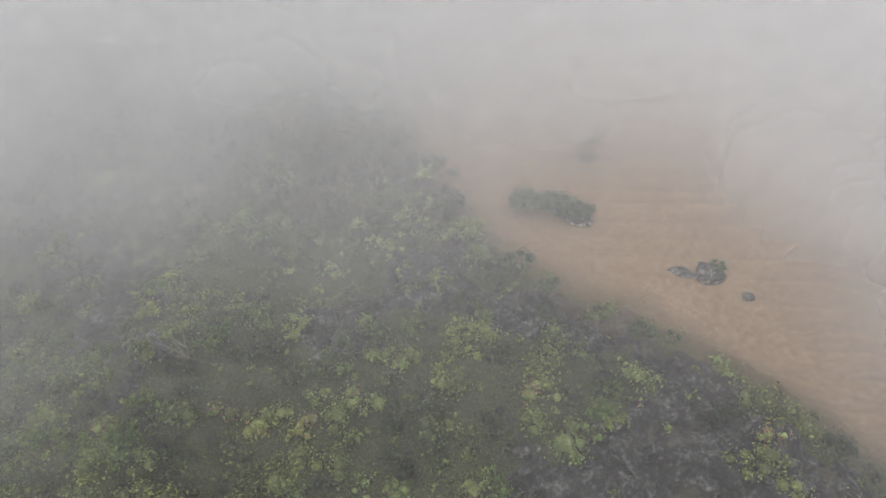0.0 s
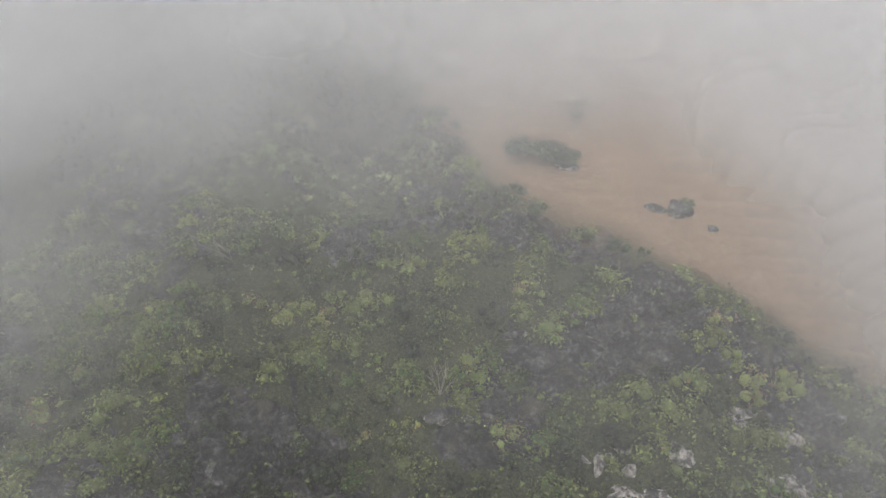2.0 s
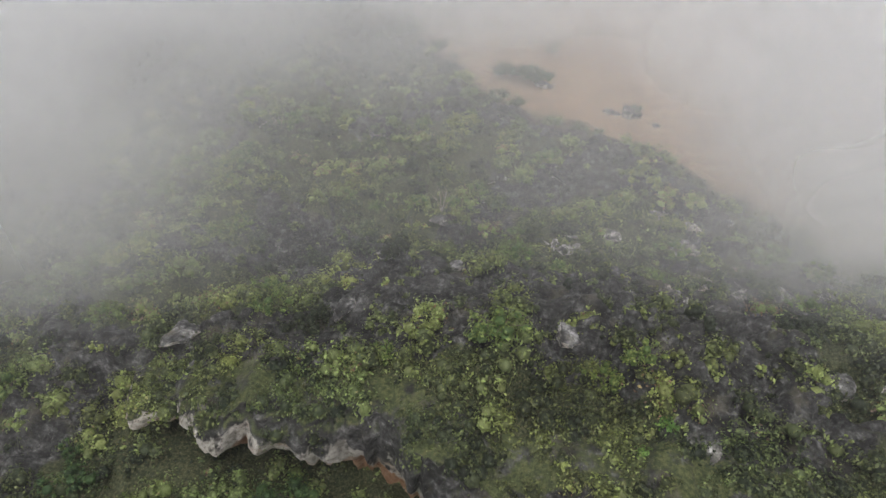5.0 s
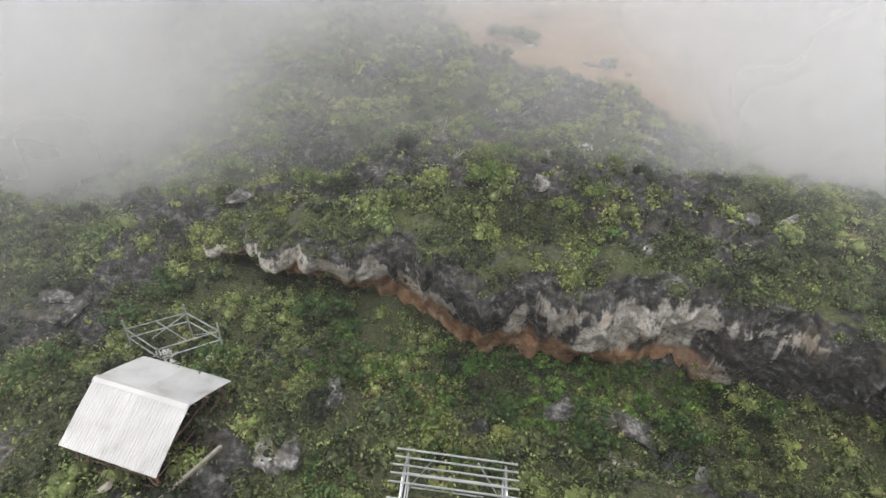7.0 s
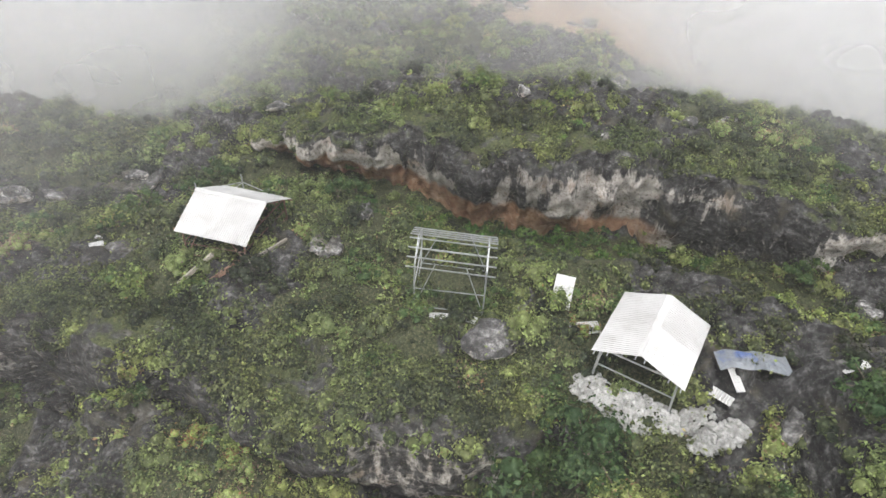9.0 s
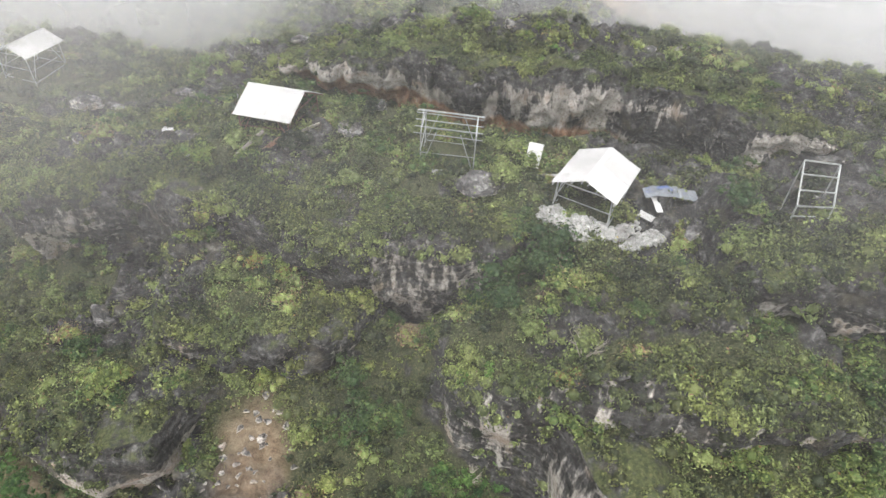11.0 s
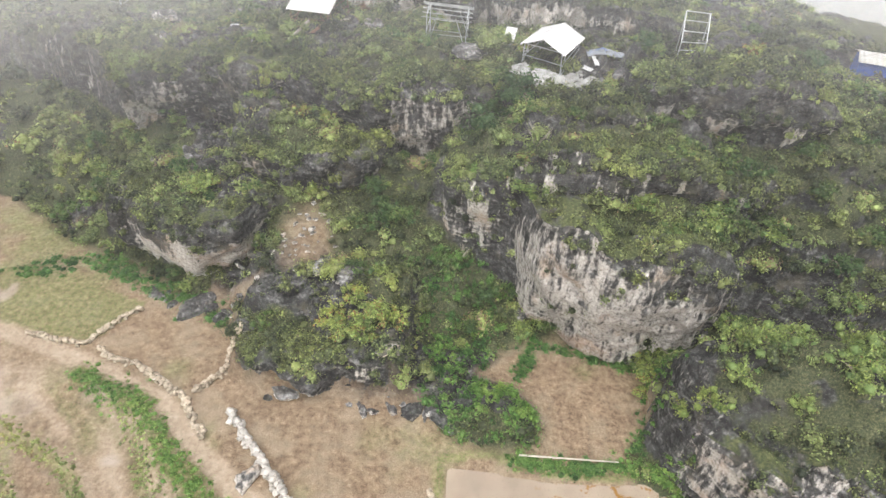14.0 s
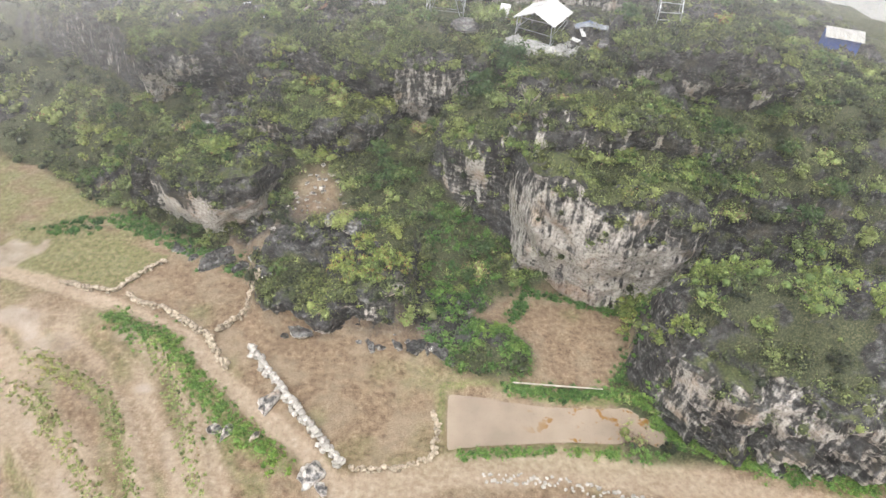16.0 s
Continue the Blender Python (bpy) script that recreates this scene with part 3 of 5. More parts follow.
xs = spaced(-900, -46, 44, 900, 0.3)
ys = spaced(-300, 14, 134, 1500, 0.3)
gx, gy = np.meshgrid(xs, ys)
g_h, g_field, g_grass, g_pale, g_wet = land(gx, gy)
me = grid_mesh("ground", xs, ys, lambda x, y: np.stack([x, y, g_h], -1))
me.shade_smooth()
zone = me.attributes.new("zone", "FLOAT_COLOR", "POINT")
zone.data.foreach_set("color", np.stack([g_grass, g_pale, g_wet, np.ones_like(g_h)], -1).astype(np.float32).ravel())
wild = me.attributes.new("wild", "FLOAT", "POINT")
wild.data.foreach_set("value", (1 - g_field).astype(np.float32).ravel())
shown = me.attributes.new("outcrop", "FLOAT", "POINT")
shown.data.foreach_set("value", outcrops(gx, gy).astype(np.float32).ravel())
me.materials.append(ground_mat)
ground = tagged(new("ground", me), "scrubby limestone hillside above brown terraced fields", "ground", kind="structure")


def height(x, y):
    """The ground's height at single places or arrays."""
    return land(np.asarray(x, float), np.asarray(y, float))[0]


def rest(x, y):
    """The height of the ground's sheet at one place."""
    i, j = np.searchsorted(xs, x) - 1, np.searchsorted(ys, y) - 1
    a, b_ = (x - xs[i]) / (xs[i + 1] - xs[i]), (y - ys[j]) / (ys[j + 1] - ys[j])
    return float((g_h[j, i] * (1 - a) + g_h[j, i + 1] * a) * (1 - b_) + (g_h[j + 1, i] * (1 - a) + g_h[j + 1, i + 1] * a) * b_)


# ---- the pond ----
bm = bmesh.new()
bm.faces.new([bm.verts.new((x, y, FIELD - 0.12)) for x, y in POND[::-1]])
bmesh.ops.recalc_face_normals(bm, faces=bm.faces)
me = bpy.data.meshes.new("water")
bm.to_mesh(me)
me.materials.append(water_mat)
tagged(new("water", me), "shallow muddy pond with brown algae stains", "pond", kind="structure")

# ---- fog ----
for k in range(68):
    y = 7.8 + 3.0 * min(k, 35) + 2.5 * max(k - 35, 0) + random.uniform(-0.4, 0.4)
    me = bpy.data.meshes.new("fog")
    lean = random.uniform(-3, 3)
    me.from_pydata([(-300, y - lean, -14), (300, y + lean, -14), (300, y + lean, 36), (-300, y - lean, 36)], [], [(0, 1, 2, 3)])
    me.materials.append(fog_mat)
    tagged(new("fog_bank", me), "thin drifting bank of pale grey mist", "mist", group="mist over the hill", kind="stuff")


# ---- rock ----
def lattice3(i, j, k, seed):
    return lattice(i + k * 57.0, j + k * 113.0, seed)


def solid_noise(p, seed=0):
    """Value noise of points (..., 3), 0..1."""
    c = np.floor(p)
    f = p - c
    f = f * f * (3 - 2 * f)
    out = 0.0
    for dx in (0, 1):
        for dy in (0, 1):
            for dz in (0, 1):
                w = (f[..., 0] if dx else 1 - f[..., 0]) * (f[..., 1] if dy else 1 - f[..., 1]) * (f[..., 2] if dz else 1 - f[..., 2])
                out = out + w * lattice3(c[..., 0] + dx, c[..., 1] + dy, c[..., 2] + dz, seed)
    return out


faces = []


def ragged(p, seed=0, octaves=5):
    """Layered noise of points with broken, blocky facets, about -1..1."""
    total, amp, norm = 0.0, 1.0, 0.0
    for k in range(octaves):
        v = solid_noise(p, seed + 5 * k) * 2 - 1
        q = (v + 1) * 2.5
        whole = np.floor(q)
        v = mix(v, (whole + ease(0.5, 1.0, q - whole)) / 2.5 - 1, 0.4)
        total = total + amp * v
        norm, amp, p = norm + amp, amp * 0.55, p * 2.07 + 3.1
    return total / norm


def cliff(name, label, foot, x0, x1, seed, lean=1.0, depth=0.8, tilt=0.0, earth=None, bleach=None, step=0.17, crest=(1.2, 1.7), columns=0.0):
    """A rock face along foot(x), from the ground below to the ground above, whose lip stands out by lean before it turns back into the hill. tilt: how its beds slope."""
    us = np.arange(x0, x1 + step, step)
    rim = foot(us) - wobble(us, foot(us))
    rim = foot(us) - wobble(us, rim)
    floor_z = np.minimum(height(us, rim - 0.9), height(us, rim - 1.8)) - 0.5
    top_z = np.maximum.reduce([height(us, rim + d) for d in crest])
    smooth = np.ones(9) / 9
    floor_z, top_z, rim = (np.convolve(np.pad(a, 4, mode="edge"), smooth, "valid") for a in (floor_z, top_z, rim))
    out = (lean(us) if callable(lean) else lean + 0 * us) * (0.65 + 0.7 * value_noise(us / 3.2, us * 0 + 2.0, seed))
    tall = max((top_z - floor_z).max(), 1)
    vs = np.concatenate([np.linspace(0, 1, int(tall / step) + 2), 1 + np.linspace(0.04, 1.0, 22)])
    u, v = np.meshgrid(us, vs)
    low, high = floor_z[None, :] + 0 * u, top_z[None, :] - 0.1 + fbm(u / 2.2, u * 0 + 9.1, seed + 3, 4) * 0.35
    face, over = np.clip(v, 0, 1), np.clip(v - 1, 0, 1)
    z = low + np.maximum(high - low, 0.3) * face
    y = rim - 0.3 - out * ease(0.02, 0.72, face) + 0.8 * ease(0.8, 1.0, face) ** 2
    y = mix(y, rim[None, :] + 3.0, over)
    z = z + 0.12 * over
    ends = ease(x0, x0 + 2.0, u) * ease(x1, x1 - 2.0, u)
    p = np.stack([u / 2.3, y / 2.3, z / 2.9 + tilt * u / 2.9], -1)
    beds = (z + tilt * u + 0.45 * fbm(u / 3, z / 3, seed + 4, 3)) / 0.48
    shelf = ease(0.0, 0.8, beds - np.floor(beds)) * value_noise(u / 1.6, np.floor(beds) * 3.7, seed + 6)
    push = (ragged(p, seed) * 1.25 + 0.13 * shelf) * depth
    ribs = np.abs(fbm(u / 1.5 + 0.3 * fbm(u / 2, z / 2, seed + 13, 3), z / 9, seed + 12, 3))
    push = push + columns * (0.5 - 2.2 * np.minimum(ribs, 0.35))
    hold = 1 - 0.85 * ease(0.0, 0.5, over)
    y = y - push * hold
    x = u + (solid_noise(p * 1.7 + 7.7, seed + 60) - 0.5) * 0.4
    z = z + (ragged(p * 1.6 + 3.3, seed + 80, 4) * 0.4 * depth) * (face > 0.04) * hold
    y = y + (1 - ends) * 2.6
    z = z - (1 - ends) * 0.5
    z = np.where(over > 0, mix(z, height(x, y) - 0.3, ease(rim + 0.9, rim + 2.7, y)), z)
    co = np.stack([x, y, z], -1)
    idx = np.arange(co.shape[0] * co.shape[1]).reshape(co.shape[:2])
    quads = np.stack([idx[:-1, :-1], idx[:-1, 1:], idx[1:, 1:], idx[1:, :-1]], -1).reshape(-1, 4)
    me = bpy.data.meshes.new(name)
    me.from_pydata(co.reshape(-1, 3).tolist(), [], quads.tolist())
    me.shade_smooth()
    me.materials.append(rock_mat)
    stain = me.attributes.new("earth", "FLOAT", "POINT")
    share = earth(co[..., 0], co[..., 1], co[..., 2]) if earth else np.zeros_like(u)
    stain.data.foreach_set("value", share.astype(np.float32).ravel())
    pale = me.attributes.new("bleach", "FLOAT", "POINT")
    amount = bleach(co[..., 0], co[..., 2], face) if bleach else 0.02 + 0.2 * fbm(u / 3, v * tall / 3, seed + 9, 3)
    pale.data.foreach_set("value", np.broadcast_to(amount - 0.25 * over, u.shape).astype(np.float32).ravel())
    faces.append(me)
    return tagged(new(name, me), label, "cliff", kind="structure")


def ochre_band(x, y, z):
    mid = along(x, (-18, 10.6), (-8, 9.6), (0, 9.4), (8, 8.6), (18, 8.0)) + fbm(x / 2, z / 2, 33, 3) * 0.5
    return ease(-18.5, -16, x) * ease(17, 12, x) * ease(mid + 0.9, mid + 0.2, z) * 0.95


def low_earth(x, y, z):
    return ease(1.6, 0.0, z + fbm(x / 2, z / 2, 35, 3) * 1.2) * ease(15, 11, x) * 0.4


def main_bleach(x, z, f):
    """Pale on the lower two thirds towards the left, dark to the right and along the lip."""
    patch = fbm(x / 2, z / 2, 7, 3)
    lip = along(x, (4, 0.75), (8, 1.05), (13, 0.95), (16, 0.88), (18, 0.75))
    return 0.2 * ease(3.5, 6.5, x) * ease(22.0, 19.0, x + 2 * patch) * ease(lip + 0.12, lip - 0.12, f + 0.25 * patch) - 0.01 + 0.12 * ease(17, 19, x) * ease(0.0, 0.4, patch)


def back_bleach(x, z, f):
    patch = fbm(x / 2.6, z / 5, 15, 3) + along(x, (-18, 0.5), (-9, 0.3), (-3, -0.1), (0, -0.15), (3, 0.1), (6, 0.35), (13, 0.3), (18, -0.2), (24, -0.3))
    return -0.02 + 0.3 * ease(-0.2, 0.2, patch) * ease(along(x, (-18, 1.0), (-4, 0.75), (6, 0.9)) + 0.1, along(x, (-18, 0.9), (-4, 0.55), (6, 0.75)), f)


cliff("cliff_main", "tall pale limestone cliff with dark rain streaks", big_cliff, 5.2, 23.0, 5, lambda x: along(x, (3, 0.5), (7, 2.6), (9, 2.5), (13, 1.7), (18, 1.6), (20, 1.6), (23, 0.6)), 0.9, 0.25, low_earth, main_bleach, columns=0.2)
cliff("cliff_pond", "craggy grey limestone face above the pond", front_rock, 15.4, 40, 11, 0.2, 1.5, 0.0, None, lambda x, z, f: 0.14 + 0.22 * fbm(x / 2, z / 2, 24, 3), columns=1.1)
cliff("cliff_left", "overhanging pale limestone face under a scrubby mound", left_foot, -31, -15.4, 17, 2.2, 0.8, -0.2, None, lambda x, z, f: -0.02 + 0.27 * ease(0.85, 0.6, f + 0.3 * fbm(x / 2, z / 2, 12, 3)) * ease(-29, -26, x))
cliff("cliff_middle", "dark weathered limestone step on the slope", middle_foot, -20.5, -4.6, 23, 0.7, 1.0)
cliff("cliff_bench", "grey limestone edge of the upper bench", hut_edge, -36, 4.5, 29, lambda x: along(x, (-36, 1.2), (-24, 1.7), (-6, 1.9), (0, 1.9), (4, 0.8)), 0.8, -0.1, None, lambda x, z, f: -0.02 + 0.14 * ease(-0.05, 0.3, fbm(x / 2.4, z / 3, 14, 3) + along(x, (-30, 0.15), (-25, -0.2), (-6, -0.3), (-3, 0.15), (1, 0.2))))
cliff("cliff_back", "long limestone overhang with white drips and ochre hollows", back_cliff, -20, 36, 37, lambda x: along(x, (-20, 1.2), (-14, 2.2), (3, 2.4), (8, 2.0), (14, 1.0), (36, 0.8)), 0.9, 0.12, ochre_band, back_bleach, columns=0.9)
cliff("cliff_shoulder", "blackened limestone face below the crown", crown_line, 12.8, 30.5, 43, 0.5, 1.0, 0.0, None, lambda x, z, f: -0.03 + 0.22 * ease(0.05, 0.3, fbm(x / 1.2, z / 2, 19, 3)) * ease(0.7, 0.4, f))
cliff("cliff_brow", "dark bedded limestone step with white drips", brow_line, -2.0, 26.5, 61, 0.4, 0.7, 0.0, None, lambda x, z, f: -0.03 + 0.15 * ease(5.5, 2.5, x) * ease(0.9, 0.6, f) + 0.25 * ease(0.15, 0.35, fbm(x / 0.9, z / 3, 20, 3)))
cliff("cliff_lump", "dark bedded limestone hump on the slope", lump_line, 7.4, 15.4, 67, 0.3, 0.8, -0.15)
cliff("cliff_gully", "grey limestone rocks at the field's edge", lambda x: 36.1 + fbm(x / 3, x * 0, 77, 2) * 0.8, -16.3, -2.0, 51, 0.8, 1.1, 0.0, None, lambda x, z, f: -0.01 + 0.24 * ease(0.05, 0.25, fbm(x / 1.8, z / 1.8, 22, 3)) * ease(0.9, 0.6, f))


def stone_mesh(name, seed, mat, cut=2, flat=0.7, rugged=0.5):
    """A broken rock about one metre across: a block cut by random planes, then weathered."""
    bm = bmesh.new()
    bmesh.ops.create_icosphere(bm, subdivisions=cut, radius=0.5)
    co = np.array([v.co for v in bm.verts])
    unit = co / np.linalg.norm(co, axis=1, keepdims=True)
    rng = np.random.default_rng(seed)
    planes = rng.normal(size=(13, 3))
    planes /= np.linalg.norm(planes, axis=1, keepdims=True)
    reach = rng.uniform(0.34, 0.62, 13)
    facing = unit @ planes.T
    r = np.where(facing > 0.05, reach / np.maximum(facing, 0.05), 9.0).min(axis=1)
    r = np.minimum(r, 0.85) * (1 + rugged * 0.34 * ragged(unit * 1.6 + seed * 3.7, seed))
    co = unit * r[:, None]
    co[:, 2] *= flat
    for v, c in zip(bm.verts, co):
        v.co = c
    me = bpy.data.meshes.new(name)
    bm.to_mesh(me)
    bm.free()
    me.shade_smooth()
    me.materials.append(mat)
    return me


boulder_meshes = [stone_mesh("boulder", k + 1, boulder_mat, 4, 0.85, 1.3) for k in range(7)]
pale_boulder_meshes = [stone_mesh("boulder", k + 21, pale_boulder_mat, 3, 0.85, 1.1) for k in range(4)]


def boulder(x, y, size, squash=1.0, turn=None, label="dark weathered limestone boulder on the slope", sink=0.25, group="", kinds=boulder_meshes):
    turn = random.uniform(0, 360) if turn is None else turn
    ob = new("boulder", random.choice(kinds))
    s = size * random.uniform(0.9, 1.1)
    ob.matrix_world = pose(x, y, rest(x, y) + size * squash * (0.35 - sink), random.uniform(-12, 12), random.uniform(-12, 12), turn) @ Matrix.Diagonal((s * random.uniform(1.0, 1.5), s * random.uniform(0.6, 1.0), s * squash, 1))
    return tagged(ob, label, "boulder", group)


# rocks that stand out
for x, y, size, squash in ((-12.0, 27.7, 1.7, 0.7), (-15.1, 25.3, 0.8, 0.7), (-14.2, 25.0, 0.7, 0.6), (-7.7, 22.3, 1.3, 0.8), (-7.0, 21.4, 0.8, 0.8), (-21.0, 35.4, 0.5, 0.7), (-12.2, 24.7, 0.6, 0.7)):
    boulder(x, y, size, squash, label="pale grey limestone boulder beside the footpath", group="boulders by the path", kinds=pale_boulder_meshes)
for x, y, size, squash in ((-7.6, 42.7, 3.2, 1.0), (-17.8, 42.4, 1.8, 1.0), (-20.1, 43.3, 3.0, 1.0), (-15.6, 40.2, 1.2, 0.9), (-14.6, 38.2, 1.6, 1.0), (-5.3, 33.8, 1.3, 1.0), (-3.2, 34.0, 1.1, 0.9), (-1.6, 33.9, 1.9, 0.8), (-11.5, 35.0, 1.9, 0.8), (-3.6, 36.0, 1.7, 0.9), (6.4, 43.0, 1.5, 1.0), (-21.4, 42.2, 1.1, 0.7), (-22.8, 43.0, 1.4, 0.7), (-24.4, 44.0, 1.5, 0.8), (0.6, 33.0, 1.6, 0.9), (1.4, 32.4, 1.3, 0.9)):
    for k in range(4):
        dx, dy = (0, 0) if k == 0 else (random.gauss(0, size * 0.55), random.gauss(0, size * 0.4))
        boulder(x + dx, y + dy, size * (0.6 if k == 0 else random.uniform(0.2, 0.45)), squash, label="blackened limestone block at the foot of the hill", group="blocks at the hill's foot")
for x, y, size, squash in ((5.4, 76.8, 2.2, 0.6), (7.8, 76.0, 1.5, 0.9), (9.2, 75.6, 1.6, 0.8), (8.6, 70.4, 1.2, 0.3), (11.4, 69.6, 1.3, 0.3), (10.0, 70.0, 1.2, 0.4), (-8.6, 68.2, 1.6, 0.6), (-6.8, 70.2, 1.2, 0.6), (-3.2, 58.0, 1.6, 0.7), (-6.4, 58.8, 1.4, 0.6), (-1.6, 57.6, 1.2, 0.8), (2.6, 64.6, 2.0, 0.5), (1.6, 60.2, 2.0, 0.6), (-21.0, 68.5, 2.0, 0.5), (-24.2, 69.0, 1.6, 0.5)):
    boulder(x, y, size, squash, label="grey limestone outcrop among low scrub", group="outcrops on the bench")
slab_line = [(7.4, 73.4), (9.0, 72.2), (10.6, 71.0), (12.4, 69.6), (14.6, 68.6), (17.0, 67.8)]
for (ax, ay), (bx, by) in zip(slab_line, slab_line[1:]):
    for k in range(5):
        t = (k + random.random()) / 5
        boulder(ax + (bx - ax) * t + random.gauss(0, 0.2), ay + (by - ay) * t + random.gauss(0, 0.3), random.uniform(0.7, 1.3), 0.3, label="flat pale limestone slab in the grass behind the shelter", sink=0.1, group="slabs behind the shelter", kinds=pale_boulder_meshes)
# outcrops on the ridge and slopes, where the scrub is thin
count = 0
for k in range(1600):
    x, y = random.uniform(-34, 34), random.uniform(42, 128)
    open_place = value_noise(np.array([x / 6.0]), np.array([y / 6.0]), 123)[0]
    if open_place < 0.58 or land(np.array([x]), np.array([y]))[1][0] > 0.3:
        continue
    boulder(x, y, random.uniform(0.6, 1.5), random.uniform(0.5, 0.9), sink=0.24, group="outcrops on the hill")
    count += 1
    if count >= 60:
        break
for k in range(36):
    x, y = random.gauss(14.5, 5), random.gauss(101, 4.5)
    boulder(x, y, random.uniform(0.5, 1.5), random.uniform(0.25, 0.5), label="pale bare limestone slab on the ridge", group="slabs on the ridge", kinds=pale_boulder_meshes)
for k in range(48):
    x, y = random.gauss(-11.9, 1.5), random.gauss(47.0, 2.2)
    boulder(x, y, random.uniform(0.18, 0.45), 0.7, label="small loose stone in the brown gully", group="loose stones in the gully", kinds=pale_boulder_meshes)
for x, y, size, squash in ((7.4, 140.3, 1.8, 0.7), (17.1, 133.6, 2.0, 0.9), (14.8, 134, 1.3, 0.6), (19.4, 131.2, 0.9, 0.6)):
    boulder(x, y, size, squash, label="dark rock standing out of the brown plain", group="rocks on the plain")


# ---- plants ----
def ball_shape(cut):
    bm = bmesh.new()
    bmesh.ops.create_icosphere(bm, subdivisions=cut, radius=1.0)
    bm.verts.ensure_lookup_table()
    co, tri = np.array([v.co for v in bm.verts]), np.array([[v.index for v in f.verts] for f in bm.faces])
    bm.free()
    return co, tri


BALL = ball_shape(1)


def leaf_cloud(name, centres, radii, tall, hues, per, length, mat, seed, core=0.5):
    """Many small leaves on rounded clumps, as one mesh, each round a solid core of the same leaf material, toned down
    to stand for the shade inside. per: leaves for each clump.
    """
    rng = np.random.default_rng(seed)
    which = np.repeat(np.arange(len(centres)), per)
    m = len(which)
    way = rng.normal(size=(m, 3))
    way[:, 2] = np.abs(way[:, 2]) * 0.9 - 0.1
    way /= np.linalg.norm(way, axis=1, keepdims=True)
    lump = 0.42 + 0.85 * rng.random(m)
    lobes = 1 + 0.3 * np.sin(np.arctan2(way[:, 1], way[:, 0]) * rng.integers(2, 5, len(centres))[which] + rng.random(len(centres))[which] * 6.3)
    r = radii[which] * lump * lobes
    at = centres[which] + way * np.stack([r, r, tall[which] * lump], -1)
    normal = way * 1.0 + rng.normal(size=(m, 3)) * 0.35 + (0, 0, 0.25)
    normal /= np.linalg.norm(normal, axis=1, keepdims=True)
    u = np.cross(normal, rng.normal(size=(m, 3)))
    u /= np.linalg.norm(u, axis=1, keepdims=True)
    v = np.cross(normal, u)
    ln = (length[which] * rng.uniform(0.6, 1.35, m))[:, None]
    wd = ln * rng.uniform(0.45, 0.7, m)[:, None]
    droop = normal * ln * 0.16
    co = np.stack([at - u * ln * 0.5 - droop, at + v * wd * 0.5, at + u * ln * 0.5 - droop, at - v * wd * 0.5], 1).reshape(-1, 3)
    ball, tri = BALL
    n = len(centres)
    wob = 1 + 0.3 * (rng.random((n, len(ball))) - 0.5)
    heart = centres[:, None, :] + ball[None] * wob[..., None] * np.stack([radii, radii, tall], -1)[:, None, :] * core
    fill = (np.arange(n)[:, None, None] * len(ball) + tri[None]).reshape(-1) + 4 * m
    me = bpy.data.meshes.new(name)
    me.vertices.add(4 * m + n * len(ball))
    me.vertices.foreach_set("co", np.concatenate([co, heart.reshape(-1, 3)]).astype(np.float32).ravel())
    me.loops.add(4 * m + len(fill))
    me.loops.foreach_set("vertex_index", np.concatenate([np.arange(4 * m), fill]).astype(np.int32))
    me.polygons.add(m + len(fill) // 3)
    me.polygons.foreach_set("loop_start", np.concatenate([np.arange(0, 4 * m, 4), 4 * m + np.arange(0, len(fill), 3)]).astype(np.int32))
    me.update(calc_edges=True)
    hue = me.attributes.new("hue", "FLOAT", "POINT")
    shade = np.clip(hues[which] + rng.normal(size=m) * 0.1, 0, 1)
    # cores sit 0.2 lower on the leaf ramp: inner shade put into colour
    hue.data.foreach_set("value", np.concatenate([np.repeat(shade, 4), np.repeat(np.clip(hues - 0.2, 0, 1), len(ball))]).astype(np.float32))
    me.materials.append(mat)
    return me


def steepness(x, y):
    e = 0.4
    return np.hypot(height(x + e, y) - height(x - e, y), height(x, y + e) - height(x, y - e)) / (2 * e)


def scatter(number, x0, x1, y0, y1, seed, density):
    rng = np.random.default_rng(seed)
    x, y = rng.uniform(x0, x1, number), rng.uniform(y0, y1, number)
    h, field, *_ = land(x, y)
    keep = (rng.random(number) < density(x, y)) & (field < 0.25) & (steepness(x, y) < 4.0)
    return x[keep], y[keep], h[keep], rng


def open_ground(x, y):
    return value_noise(x / 6.0, y / 6.0, 123)


def hut_clear(x, y):
    near = np.minimum.reduce([np.hypot(x - a, y - b) for a, b in ((7.9, 59.2), (-14.1, 68.2), (-17.8, 75.6), (-18.8, 75.0), (-16.4, 75.8), (-12.5, 65.2), (-41.4, 82.0), (39.9, 65.2), (38.2, 64.2), (41, 64.0), (6.8, 56.6), (8.2, 56.2), (10.6, 55.4), (11.6, 55.2))])
    return ease(0.6, 2.6, near) * 0.75 + 0.25


def roomy(x, y, r, room):
    """Picks, the largest first, the bushes that leave a gap between each other."""
    cells, keep = {}, []
    for k in np.argsort(-r):
        cx, cy = int(x[k] // 2.0), int(y[k] // 2.0)
        near = [q for i in (-1, 0, 1) for j in (-1, 0, 1) for q in cells.get((cx + i, cy + j), ())]
        if all((x[k] - x[q]) ** 2 + (y[k] - y[q]) ** 2 > (room * (r[k] + r[q])) ** 2 for q in near):
            cells.setdefault((cx, cy), []).append(k)
            keep.append(k)
    return np.array(sorted(keep))


